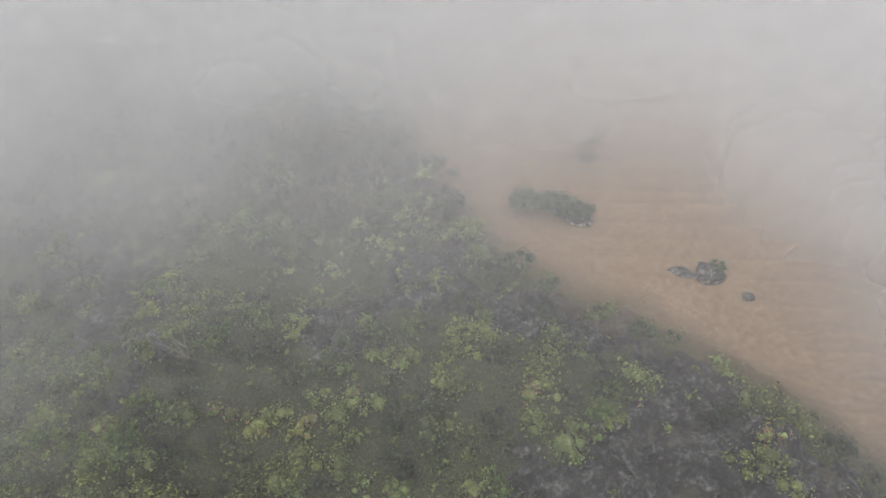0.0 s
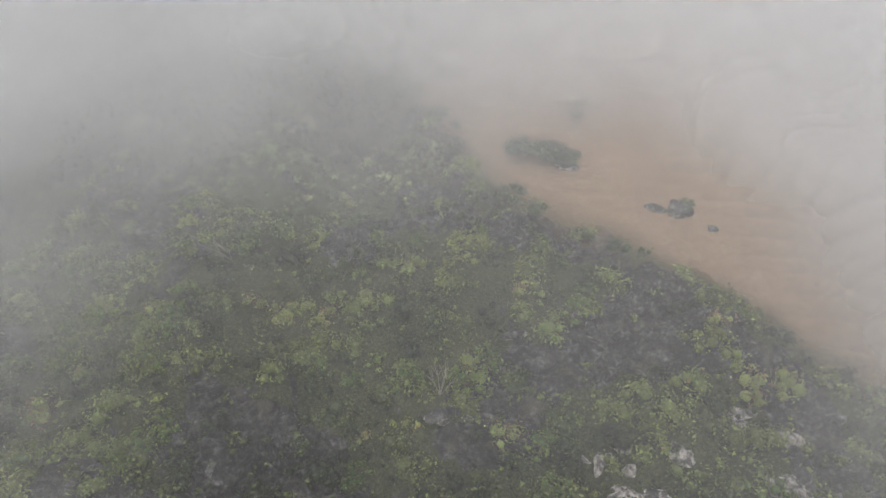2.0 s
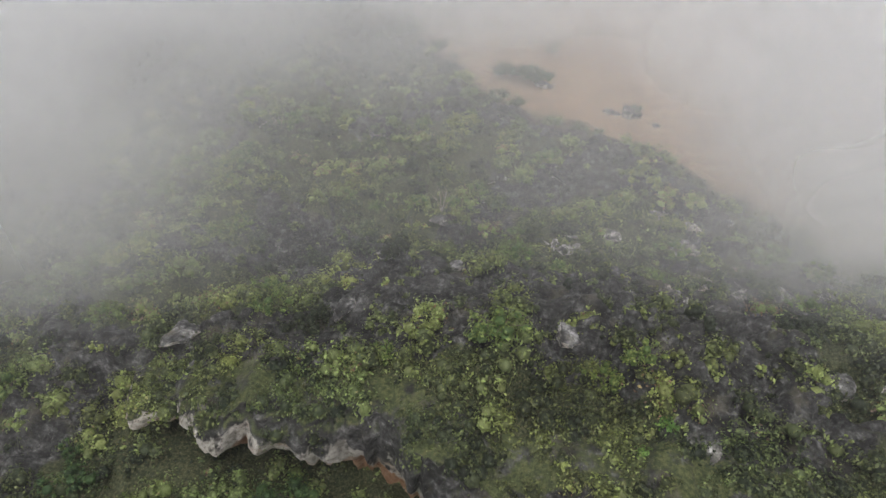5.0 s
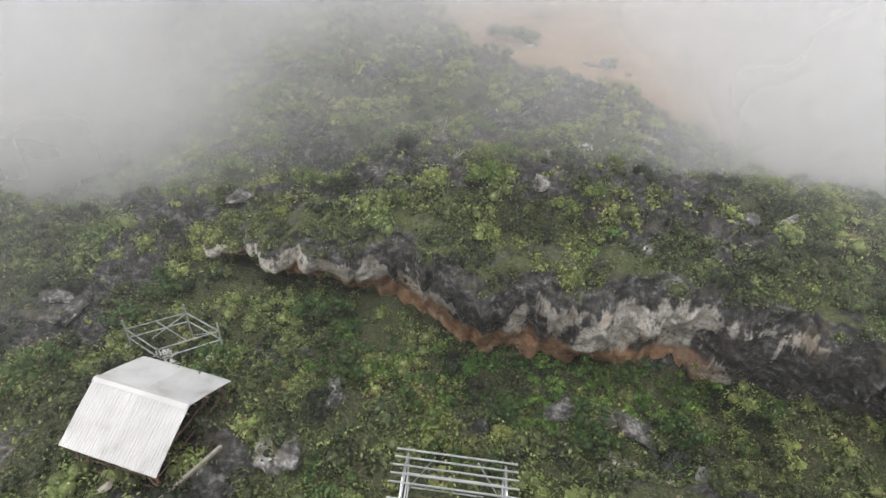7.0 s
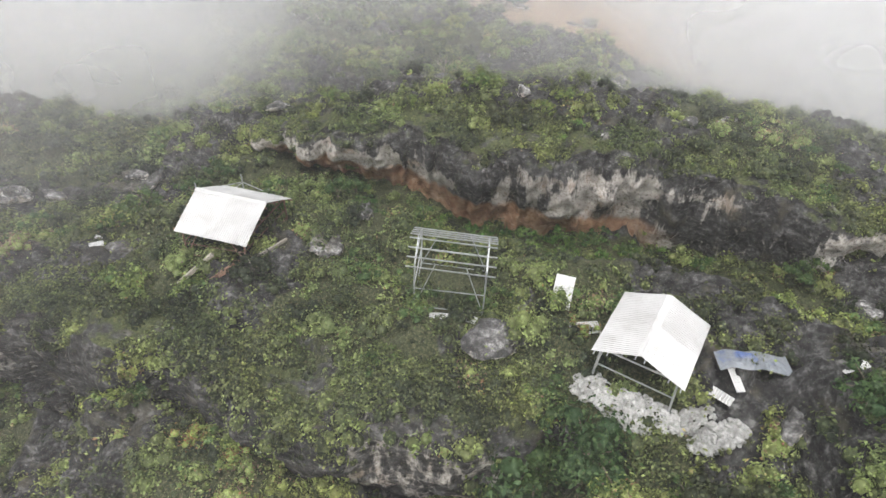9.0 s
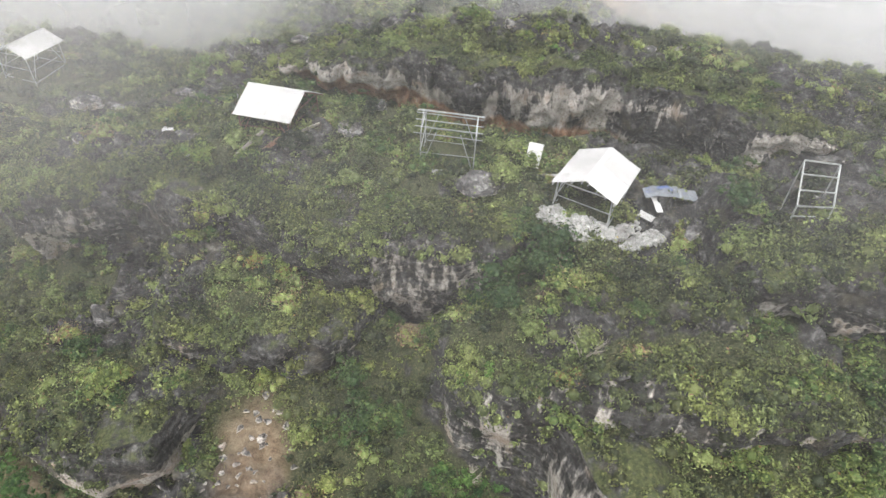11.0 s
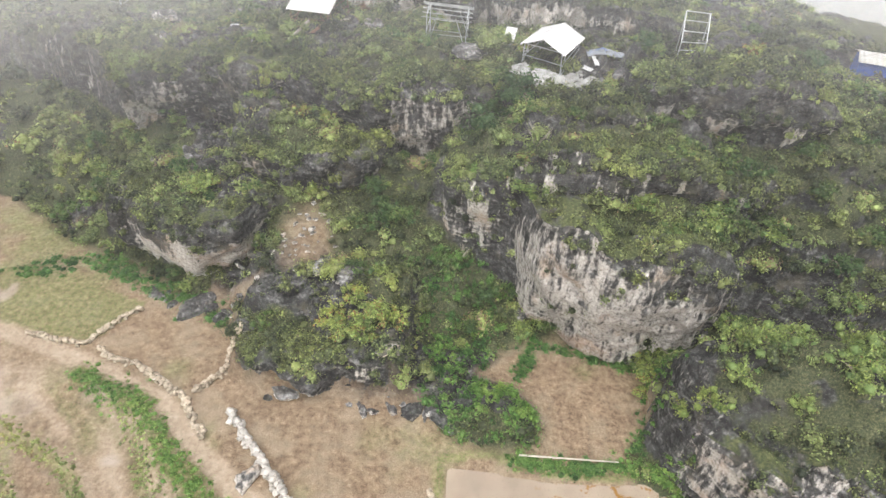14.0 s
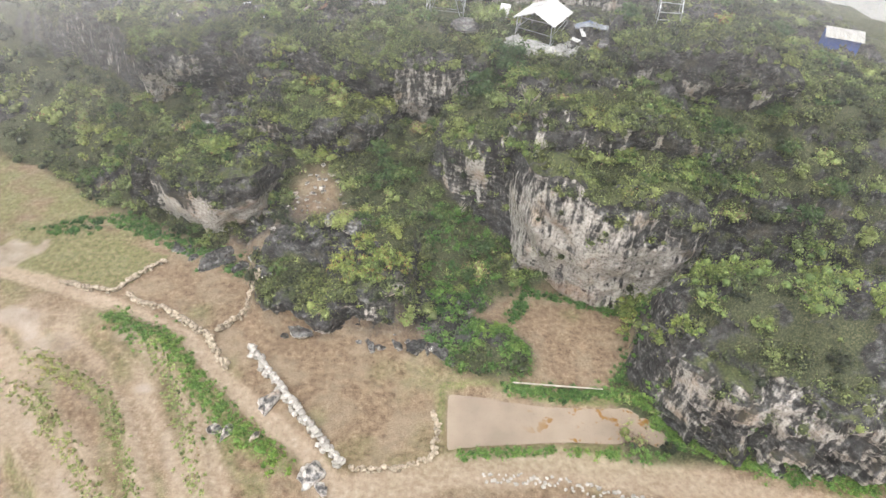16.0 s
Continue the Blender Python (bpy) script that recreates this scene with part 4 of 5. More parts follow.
def scrub(name, label, number, x0, x1, y0, y1, seed, density, size, leaf, per, hue_mid, mat, rise=(0.7, 1.1), room=0.68):
    x, y, h, rng = scatter(number, x0, x1, y0, y1, seed, density)
    big = rng.random(len(x)) ** 2.2
    r = size * (0.42 + 1.25 * big)
    keep = roomy(x, y, r, room)
    x, y, h, r = x[keep], y[keep], h[keep], r[keep]
    t = r * rng.uniform(*rise, len(x))
    hues = np.clip(hue_mid + 0.3 * fbm(x / 7, y / 7, seed + 1, 3) + rng.normal(size=len(x)) * 0.22, 0, 1)
    # every bush is a handful of smaller rounded heads on a dome
    heads = np.clip(np.round(4 * (r / size) ** 1.4), 2, 9).astype(int)
    who = np.repeat(np.arange(len(x)), heads)
    way = rng.normal(size=(len(who), 3))
    way[:, 2] = np.abs(way[:, 2])
    way /= np.linalg.norm(way, axis=1, keepdims=True)
    at = np.stack([x, y, h - 0.05], -1)[who] + way * np.stack([r, r, t], -1)[who] * 0.62
    hr = r[who] * rng.uniform(0.38, 0.64, len(who))
    count = np.clip(per / 5 * (hr / (0.46 * size)) ** 1.6, 6, 160).astype(int)
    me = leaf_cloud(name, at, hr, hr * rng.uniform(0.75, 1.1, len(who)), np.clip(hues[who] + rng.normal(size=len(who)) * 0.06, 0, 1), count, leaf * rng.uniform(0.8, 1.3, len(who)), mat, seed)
    return tagged(new(name, me), label, "scrub", kind="stuff")


vines = lambda x, y: np.maximum(ease(4.2, 2.4, np.hypot((x - 1.6) * 1.0, (y - 42.0) / 1.9)), np.maximum(ease(1.25, 0.85, np.hypot((x - 4.2 - 0.35 * (33 - y)) / 4.4, (y - 34) / 3.4)), ease(9, 3, np.hypot((x - 3) * 0.5, (y - 78.5) * 1.6)) * 0.6))
cleft = lambda x, y: np.exp(-(((y + wobble(x, y) - hut_edge(x) + 1.0) / 1.1) ** 4)) * ease(-28, -24, x) * ease(2.5, -0.5, x)
crown_face = lambda x, y: ease(1.0, 0.4, np.abs(y + wobble(x, y) - crown_line(x) + 0.2)) * ease(13, 15, x) * ease(30, 27, x)
front = lambda x, y: (1 - 0.72 * ease(14, 16, x) * ease(36, 34, y)) * (1 - 0.75 * ease(0.08, 0.25, bare_stretch(x, y))) * (1 - cleft(x, y)) * (1 - crown_face(x, y)) * (1 - 0.9 * vines(x, y) * (y < 60)) * (1 - 0.9 * ease(-5.0, -3.0, y - back_cliff(x)) * ease(along(x, (-12, 0.5), (-6, 1.8), (12, 2.2)), along(x, (-12, -0.3), (-6, 0.8), (12, 1.2)), y - back_cliff(x)) * ease(-20, -17, x) * ease(17, 13, x)) * (1 - 0.85 * ease(0.56, 0.68, open_ground(x, y))) * hut_clear(x, y) * (0.35 + 0.65 * ease(0.3, 0.5, value_noise(x / 2.6, y / 2.6, 322)))
scrub("low_scrub", "dense low green scrub covering the front slope", 21000, -46, 42, 26, 70, 201, front, 0.78, 0.15, 130, 0.47, scrub_mat, (0.5, 0.95), 0.6)
scrub("low_scrub", "low grey-green scrub in the hollow behind the huts", 9000, -40, 44, 68, 92, 202, front, 0.82, 0.165, 105, 0.42, scrub_mat, (0.5, 0.95), 0.6)
scrub("low_scrub", "yellow-green scrub over the misty ridge", 11000, -40, 40, 84, 142, 203, front, 0.92, 0.2, 84, 0.45, scrub_mat, (0.5, 1.0), 0.6)
scrub("low_scrub", "misty grey-green scrub on the far flank", 2400, -95, -44, 48, 118, 207, lambda x, y: 1.0 + 0 * x, 1.5, 0.34, 60, 0.35, scrub_mat, (0.8, 1.2))
carpet = lambda x, y: ease(0.3, 0.5, value_noise(x / 2.0, y / 2.0, 321)) * hut_clear(x, y)
scrub("far_scrub", "dark misty scrub on the far low ridge", 2600, -48, -4, 138, 164, 208, lambda x, y: 1.0 + 0 * x, 1.5, 0.32, 60, 0.25, scrub_mat, (0.6, 1.2))
scrub("ground_cover", "thin carpet of small leaves between the bushes", 7000, -46, 42, 26, 112, 206, carpet, 0.5, 0.165, 20, 0.3, scrub_mat, (0.3, 0.6))
scrub("creeping_vines", "bright green creeping vines over the gully", 12000, -10, 26, 31, 84, 204, vines, 0.5, 0.15, 60, 0.55, vine_mat, (0.5, 0.8), 0.45)


def ledge_scrub(number, seed):
    """Tufts on the ledges and rims of the rock faces."""
    rng = np.random.default_rng(seed)
    co, up = [], []
    for me in faces:
        a, b_ = np.empty(3 * len(me.polygons), np.float32), np.empty(3 * len(me.polygons), np.float32)
        me.polygons.foreach_get("center", a), me.polygons.foreach_get("normal", b_)
        co.append(a.reshape(-1, 3)), up.append(b_.reshape(-1, 3)[:, 2])
    co, up = np.concatenate(co), np.concatenate(up)
    patch = value_noise(co[:, 0] / 2.5, co[:, 1] / 2.5 + co[:, 2] / 2.5, 55)
    want = ease(0.25, 0.75, up) * ease(0.18, 0.4, patch) + 0.004 * ease(0.5, 0.6, patch)
    want = want * np.where((np.abs(co[:, 1] - back_cliff(co[:, 0])) < 4) & (co[:, 1] > 70) & (up < 0.75), 0.04, 1.0)
    want = want * np.where((co[:, 0] > 14) & (co[:, 1] < 36), 0.25, 1.0)
    want = want * np.where((np.abs(co[:, 1] - hut_edge(co[:, 0])) < 3.5) & (up > 0.5), 2.5, 1.0)
    pick = rng.choice(len(co), number, replace=False, p=want / want.sum())
    r = rng.uniform(0.3, 0.8, number)
    hues = np.clip(0.42 + 0.3 * fbm(co[pick, 0] / 4, co[pick, 1] / 4 + co[pick, 2] / 4, 56, 3) + rng.normal(size=number) * 0.15, 0, 1)
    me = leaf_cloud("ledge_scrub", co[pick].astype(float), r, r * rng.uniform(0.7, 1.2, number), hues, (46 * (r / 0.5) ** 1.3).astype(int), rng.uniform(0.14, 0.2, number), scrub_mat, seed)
    return tagged(new("ledge_scrub", me), "tufts of green scrub on the rock ledges", "scrub", kind="stuff")


ledge_scrub(3300, 230)


def steep_scrub(number, seed):
    """Plants that cling to the steep earth between the rocks."""
    rng = np.random.default_rng(seed)
    x, y = rng.uniform(-34, 36, 40000), rng.uniform(33, 72, 40000)
    lean = steepness(x, y)
    want = ease(0.9, 2.5, lean) * (land(x, y)[1] < 0.2) * (1 - cleft(x, y)) * (1 - crown_face(x, y)) * (0.25 + ease(0.35, 0.6, value_noise(x / 2.2, y / 2.2, 58)))
    pick = rng.choice(len(x), number, replace=False, p=want / want.sum())
    x, y = x[pick], y[pick]
    z = height(x, y) + rng.uniform(-0.3, 0.1, number)
    r = rng.uniform(0.35, 0.85, number)
    hues = np.clip(0.42 + 0.3 * fbm(x / 4, y / 4, 59, 3) + rng.normal(size=number) * 0.15, 0, 1)
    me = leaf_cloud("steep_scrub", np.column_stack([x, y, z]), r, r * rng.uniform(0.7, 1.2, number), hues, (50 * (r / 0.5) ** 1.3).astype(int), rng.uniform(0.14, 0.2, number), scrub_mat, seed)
    return tagged(new("steep_scrub", me), "green scrub clinging to the steep hillside", "scrub", kind="stuff")


steep_scrub(550, 231)


def bank_plants(name, label, line, wide, number, seed, size, mat, hue):
    """Low weeds along a line through the fields."""
    rng = np.random.default_rng(seed)
    pts = np.array(line, float)
    span_ = np.hypot(*(pts[1:] - pts[:-1]).T)
    seg = rng.choice(len(line) - 1, number, p=span_ / span_.sum())
    k = rng.random(number)
    at = pts[seg] + (pts[seg + 1] - pts[seg]) * k[:, None] + rng.normal(size=(number, 2)) * wide
    h = height(at[:, 0], at[:, 1])
    r = size * rng.uniform(0.6, 1.4, number)
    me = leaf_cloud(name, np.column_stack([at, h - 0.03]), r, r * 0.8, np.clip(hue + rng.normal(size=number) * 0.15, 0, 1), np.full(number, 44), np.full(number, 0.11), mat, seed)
    return tagged(new(name, me), label, "weeds", kind="stuff")


bank_plants("bank_weeds", "leafy green weeds on the bank by the path", BANK, 0.55, 420, 301, 0.32, vine_mat, 0.85)
bank_plants("pond_weeds", "grassy green weeds along the pond's edge", [(5.5, 30.4), (10, 30.3), (14.5, 30.8), (16.8, 29.4), (18.0, 26.5)], 0.35, 330, 302, 0.36, vine_mat, 0.65)
bank_plants("pond_weeds", "short grass on the bund below the pond", [(2, 24.6), (9.6, 25.5), (16.5, 25.3)], 0.2, 170, 303, 0.24, vine_mat, 0.75)
bank_plants("plot_weeds", "green weeds at the foot of the cliff", [(6.5, 38), (7.5, 41.3), (11, 40.8), (17, 39.0), (15.8, 34.5), (14, 31.6)], 0.35, 260, 304, 0.38, vine_mat, 0.45)
bank_plants("foot_weeds", "weeds along the foot of the rocks", [(-38, 46.5), (-31, 48.5), (-26, 45.5), (-20, 43), (-18, 42)], 0.7, 330, 305, 0.45, vine_mat, 0.4)
bank_plants("rock_weeds", "green weeds along the foot of the craggy rock", [(16.4, 28.6), (18.4, 26.9), (23, 25.1), (27.5, 24.3), (33, 24.0)], 0.4, 330, 306, 0.34, vine_mat, 0.75)
for k, line in enumerate(TERRACES[:3]):
    bank_plants("bund_grass", "tufted grass along a terrace bund", [(p[1] - 0.3, p[0]) for p in line[1:]], 0.42, 360, 310 + k, 0.13, scrub_mat, 0.72)


def limb(bm, a, b, ra, rb, sides=5):
    """A tapered branch from a to b."""
    a, b = Vector(a), Vector(b)
    axis = (b - a).normalized()
    side = axis.orthogonal().normalized()
    other = axis.cross(side)
    rings = []
    for at, r in ((a, ra), (b, rb)):
        rings.append([bm.verts.new(at + (side * math.cos(t) + other * math.sin(t)) * r) for t in (6.2832 * k / sides for k in range(sides))])
    for k in range(sides):
        bm.faces.new((rings[0][k], rings[0][(k + 1) % sides], rings[1][(k + 1) % sides], rings[1][k]))
    bm.faces.new(rings[1])


def part(name, bm, mat, parent, label=""):
    me = bpy.data.meshes.new(name)
    bm.to_mesh(me)
    bm.free()
    me.materials.append(mat)
    ob = new(name, me)
    ob.parent = parent
    if label:
        tagged(ob, label)
    return ob


def shrub(label, tall, wide, leaves, leaf, hue, seed, spread=0.2, category="shrub", name="shrub"):
    """A shrub or small tree at the origin: forked trunk and a crown of leaf clumps."""
    rng = random.Random(seed)
    root = tagged(new(name), label, category)
    bm = bmesh.new()
    limb(bm, (0, 0, -0.2), (0, 0, tall * 0.35), 0.05 * tall, 0.035 * tall, 6)
    tips = []
    for k in range(7):
        t = 6.28 * k / 7 + rng.uniform(-0.4, 0.4)
        out = wide * rng.uniform(0.25, 0.75)
        mid = (math.cos(t) * out * 0.45, math.sin(t) * out * 0.45, tall * rng.uniform(0.45, 0.6))
        tip = (math.cos(t) * out, math.sin(t) * out, tall * rng.uniform(0.5, 0.9))
        limb(bm, (0, 0, tall * rng.uniform(0.15, 0.33)), mid, 0.028 * tall, 0.018 * tall)
        limb(bm, mid, tip, 0.018 * tall, 0.006 * tall)
        tips.append(tip)
    tips.append((0, 0, tall * 0.85))
    part("trunk", bm, bark_mat, root)
    gen = np.random.default_rng(seed)
    extra = gen.normal(size=(5, 3)) * (wide * 0.3, wide * 0.3, tall * 0.12) + (0, 0, tall * 0.6)
    centres = np.vstack([np.array(tips), extra])
    nclump = len(centres)
    r = wide * gen.uniform(0.2, 0.36, nclump)
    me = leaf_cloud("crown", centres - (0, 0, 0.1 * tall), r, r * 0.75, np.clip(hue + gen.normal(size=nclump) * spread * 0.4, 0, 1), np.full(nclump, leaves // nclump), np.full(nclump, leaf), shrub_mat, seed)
    crown = new("crown", me)
    crown.parent = root
    return root


def copies(ob, places, group):
    """Stand copies of a plant at places (x, y, size); the first stays the original."""
    for k, (x, y, s) in enumerate(places):
        m = pose(x, y, rest(x, y) - 0.1, random.uniform(-6, 6), random.uniform(-6, 6), random.uniform(0, 360))
        if k == 0:
            it = ob
            ob.scale = (1, 1, 1)
            ob.matrix_basis = m
        else:
            it = copy_thing(ob, m)
        it.scale = (s, s, s * random.uniform(0.85, 1.15))
        tagged(it, group=group)


def wild_places(number, seed, x0, x1, y0, y1, lo, hi):
    rng = random.Random(seed)
    out = []
    while len(out) < number:
        x, y = rng.uniform(x0, x1), rng.uniform(y0, y1)
        ax, ay = np.array([x]), np.array([y])
        if land(ax, ay)[1][0] > 0.2 or hut_clear(ax, ay)[0] < 0.95 or open_ground(ax, ay)[0] > 0.7:
            continue
        out.append((x, y, rng.uniform(lo, hi)))
    return out


copies(shrub("leafy dark green shrub on the limestone slope", 1.5, 1.5, 630, 0.148, 0.25, 1), wild_places(46, 11, -40, 34, 38, 62, 0.6, 1.3), "shrubs on the slope")
copies(shrub("yellow-green bush with broad leaves on the slope", 1.2, 1.4, 570, 0.156, 0.72, 2), wild_places(44, 12, -38, 34, 37, 66, 0.6, 1.25), "bushes on the slope")
copies(shrub("mid-green rounded bush among rocks", 1.0, 1.3, 510, 0.133, 0.48, 3), wild_places(52, 13, -40, 36, 37, 70, 0.7, 1.4), "rounded bushes")
copies(shrub("rusty brown withering bush on the slope", 1.1, 1.3, 450, 0.133, 0.99, 4, 0.02), wild_places(9, 14, -26, 22, 44, 62, 0.6, 1.1), "withering bushes")
copies(shrub("dull green bush in the hollow behind the huts", 1.5, 1.6, 480, 0.156, 0.35, 5), wild_places(40, 15, -32, 36, 70, 84, 0.6, 1.3), "bushes in the hollow")
copies(shrub("bright green bush on the misty ridge", 1.3, 1.6, 420, 0.172, 0.6, 6), wild_places(60, 16, -34, 28, 86, 128, 0.6, 1.3), "bushes on the ridge")
copies(shrub("leafy green tree at the edge of the bench", 3.2, 2.9, 1950, 0.203, 0.18, 7, 0.15, "tree", "tree"), [(3.4, 55.4, 1.35), (5.0, 54.6, 1.1), (1.9, 55.2, 0.9)], "trees below the hut")
copies(shrub("tall yellow-green bush on the low rocks", 2.0, 1.5, 780, 0.187, 0.82, 8), [(-5.6, 36.6, 0.9), (-5.0, 37.2, 1.0), (-4.6, 38.6, 0.9), (-8.2, 38.2, 0.9), (-6.4, 39.4, 0.9), (-5.9, 35.9, 0.7), (-7.4, 37.4, 0.8), (-3.2, 38.4, 0.8), (16.6, 37.9, 0.9), (15.6, 36.6, 0.6)], "yellow-green bushes on the rocks")
copies(shrub("bright green bush hanging over the cliff", 1.9, 2.0, 840, 0.187, 0.66, 9), [(16.6, 39.6, 1.0), (15.2, 40.8, 1.1), (12.4, 41.6, 1.0), (8.4, 43.6, 1.0), (6.2, 45.6, 0.9), (10.4, 43.0, 0.9), (18.8, 42.8, 1.0), (22.5, 42.5, 1.0), (24.5, 39.8, 1.0), (13.8, 43.4, 0.8)], "bushes over the cliff")
copies(shrub("light green bush on the craggy rock", 1.4, 1.9, 690, 0.156, 0.7, 10), [(17.2, 30.9, 0.9), (18.6, 31.8, 1.0), (20.4, 33.4, 1.1), (22.6, 34.2, 1.0), (24.2, 30.6, 1.2), (25.4, 31.8, 1.1), (27.8, 33.4, 1.0), (21.2, 29.4, 0.6), (16.2, 32.2, 0.8), (19.4, 34.8, 1.0), (29.5, 31.0, 1.0), (26.8, 35.2, 1.0)], "bushes on the craggy rock")


copies(shrub("dark leafy bush on a low islet in the plain", 2.4, 2.8, 800, 0.25, 0.1, 31), [(3.2, 141.7, 0.9), (5.0, 141.4, 1.0), (6.4, 140.8, 0.9), (2.0, 142.2, 0.7), (7.6, 140.4, 0.7), (4.2, 142.4, 0.7), (17.4, 133.9, 0.5), (9.8, 153, 0.6), (9.2, 150, 0.6), (-11.9, 146, 1.4), (-6.1, 145.6, 0.7), (-4, 146.4, 0.4)], "bushes on the plain")


def bare_shrub(seed, tall):
    rng = random.Random(seed)
    root = tagged(new("bare_shrub"), "leafless pale grey shrub with forked branches", "shrub", "leafless shrubs")
    for k in range(5):
        bm = bmesh.new()
        t = rng.uniform(0, 6.28)
        a = (0, 0, 0)
        b = (math.cos(t) * tall * 0.25, math.sin(t) * tall * 0.25, tall * rng.uniform(0.4, 0.6))
        limb(bm, a, b, 0.035, 0.022)
        for q in range(4):
            t2 = t + rng.uniform(-1, 1)
            c = (b[0] + math.cos(t2) * tall * 0.3, b[1] + math.sin(t2) * tall * 0.3, b[2] + tall * rng.uniform(0.15, 0.5))
            limb(bm, b, c, 0.02, 0.006)
        part("branch", bm, twig_mat, root)
    return root


for k, (x, y, s) in enumerate(((6.2, 47.6, 1.9), (-3.6, 110.8, 2.2), (-31.5, 53.2, 2.2), (-4.6, 57.0, 1.4), (1.2, 46.4, 1.4), (-20, 121, 2.2))):
    ob = bare_shrub(k, s)
    ob.matrix_basis = pose(x, y, rest(x, y) - 0.05, 0, 0, 60 * k)


# ---- huts ----
def bar(bm, a, b, w=0.05):
    """A square steel section from a to b."""
    a, b = Vector(a), Vector(b)
    axis = (b - a).normalized()
    side = axis.cross(Vector((0, 0, 1)))
    side = side.normalized() if side.length > 0.05 else Vector((1, 0, 0))
    up = side.cross(axis)
    ring = [[bm.verts.new(p + side * sx * w / 2 + up * sz * w / 2) for sx, sz in ((-1, -1), (1, -1), (1, 1), (-1, 1))] for p in (a, b)]
    for k in range(4):
        bm.faces.new((ring[0][k], ring[0][(k + 1) % 4], ring[1][(k + 1) % 4], ring[1][k]))
    bm.faces.new(ring[0][::-1]), bm.faces.new(ring[1])


def rod(name, a, b, mat, parent, w=0.06, label=""):
    bm = bmesh.new()
    bar(bm, a, b, w)
    return part(name, bm, mat, parent, label)


def corrugated(name, along_from, along_to, down, mat, parent, pitch=0.13, depth=0.035, sag=0.0, seed=0):
    """A ribbed sheet: ribs run along `down`, repeated from along_from to along_to."""
    a, b, d = Vector(along_from), Vector(along_to), Vector(down)
    across = (b - a)
    up = across.cross(d).normalized()
    if up.z < 0:
        up = -up
    n_across = max(int(across.length / pitch) * 4, 8)
    bm = bmesh.new()
    rows = []
    rng = random.Random(seed)
    for j in range(7):
        row = []
        for i in range(n_across + 1):
            k = i / n_across
            ripple = depth * 0.5 * math.sin(k * across.length / pitch * 6.2832)
            lift = ripple - sag * math.sin(math.pi * k) * (j / 6) + 0.012 * math.sin(5 * k + j + seed)
            row.append(bm.verts.new(a + across * k + d * (j / 6) + up * lift))
        rows.append(row)
    for j in range(6):
        for i in range(n_across):
            bm.faces.new((rows[j][i], rows[j][i + 1], rows[j + 1][i + 1], rows[j + 1][i]))
    ret = bmesh.ops.extrude_face_region(bm, geom=bm.faces[:])
    for v in [e for e in ret["geom"] if isinstance(e, bmesh.types.BMVert)]:
        v.co -= up * 0.012
    bmesh.ops.recalc_face_normals(bm, faces=bm.faces)
    return part(name, bm, mat, parent)


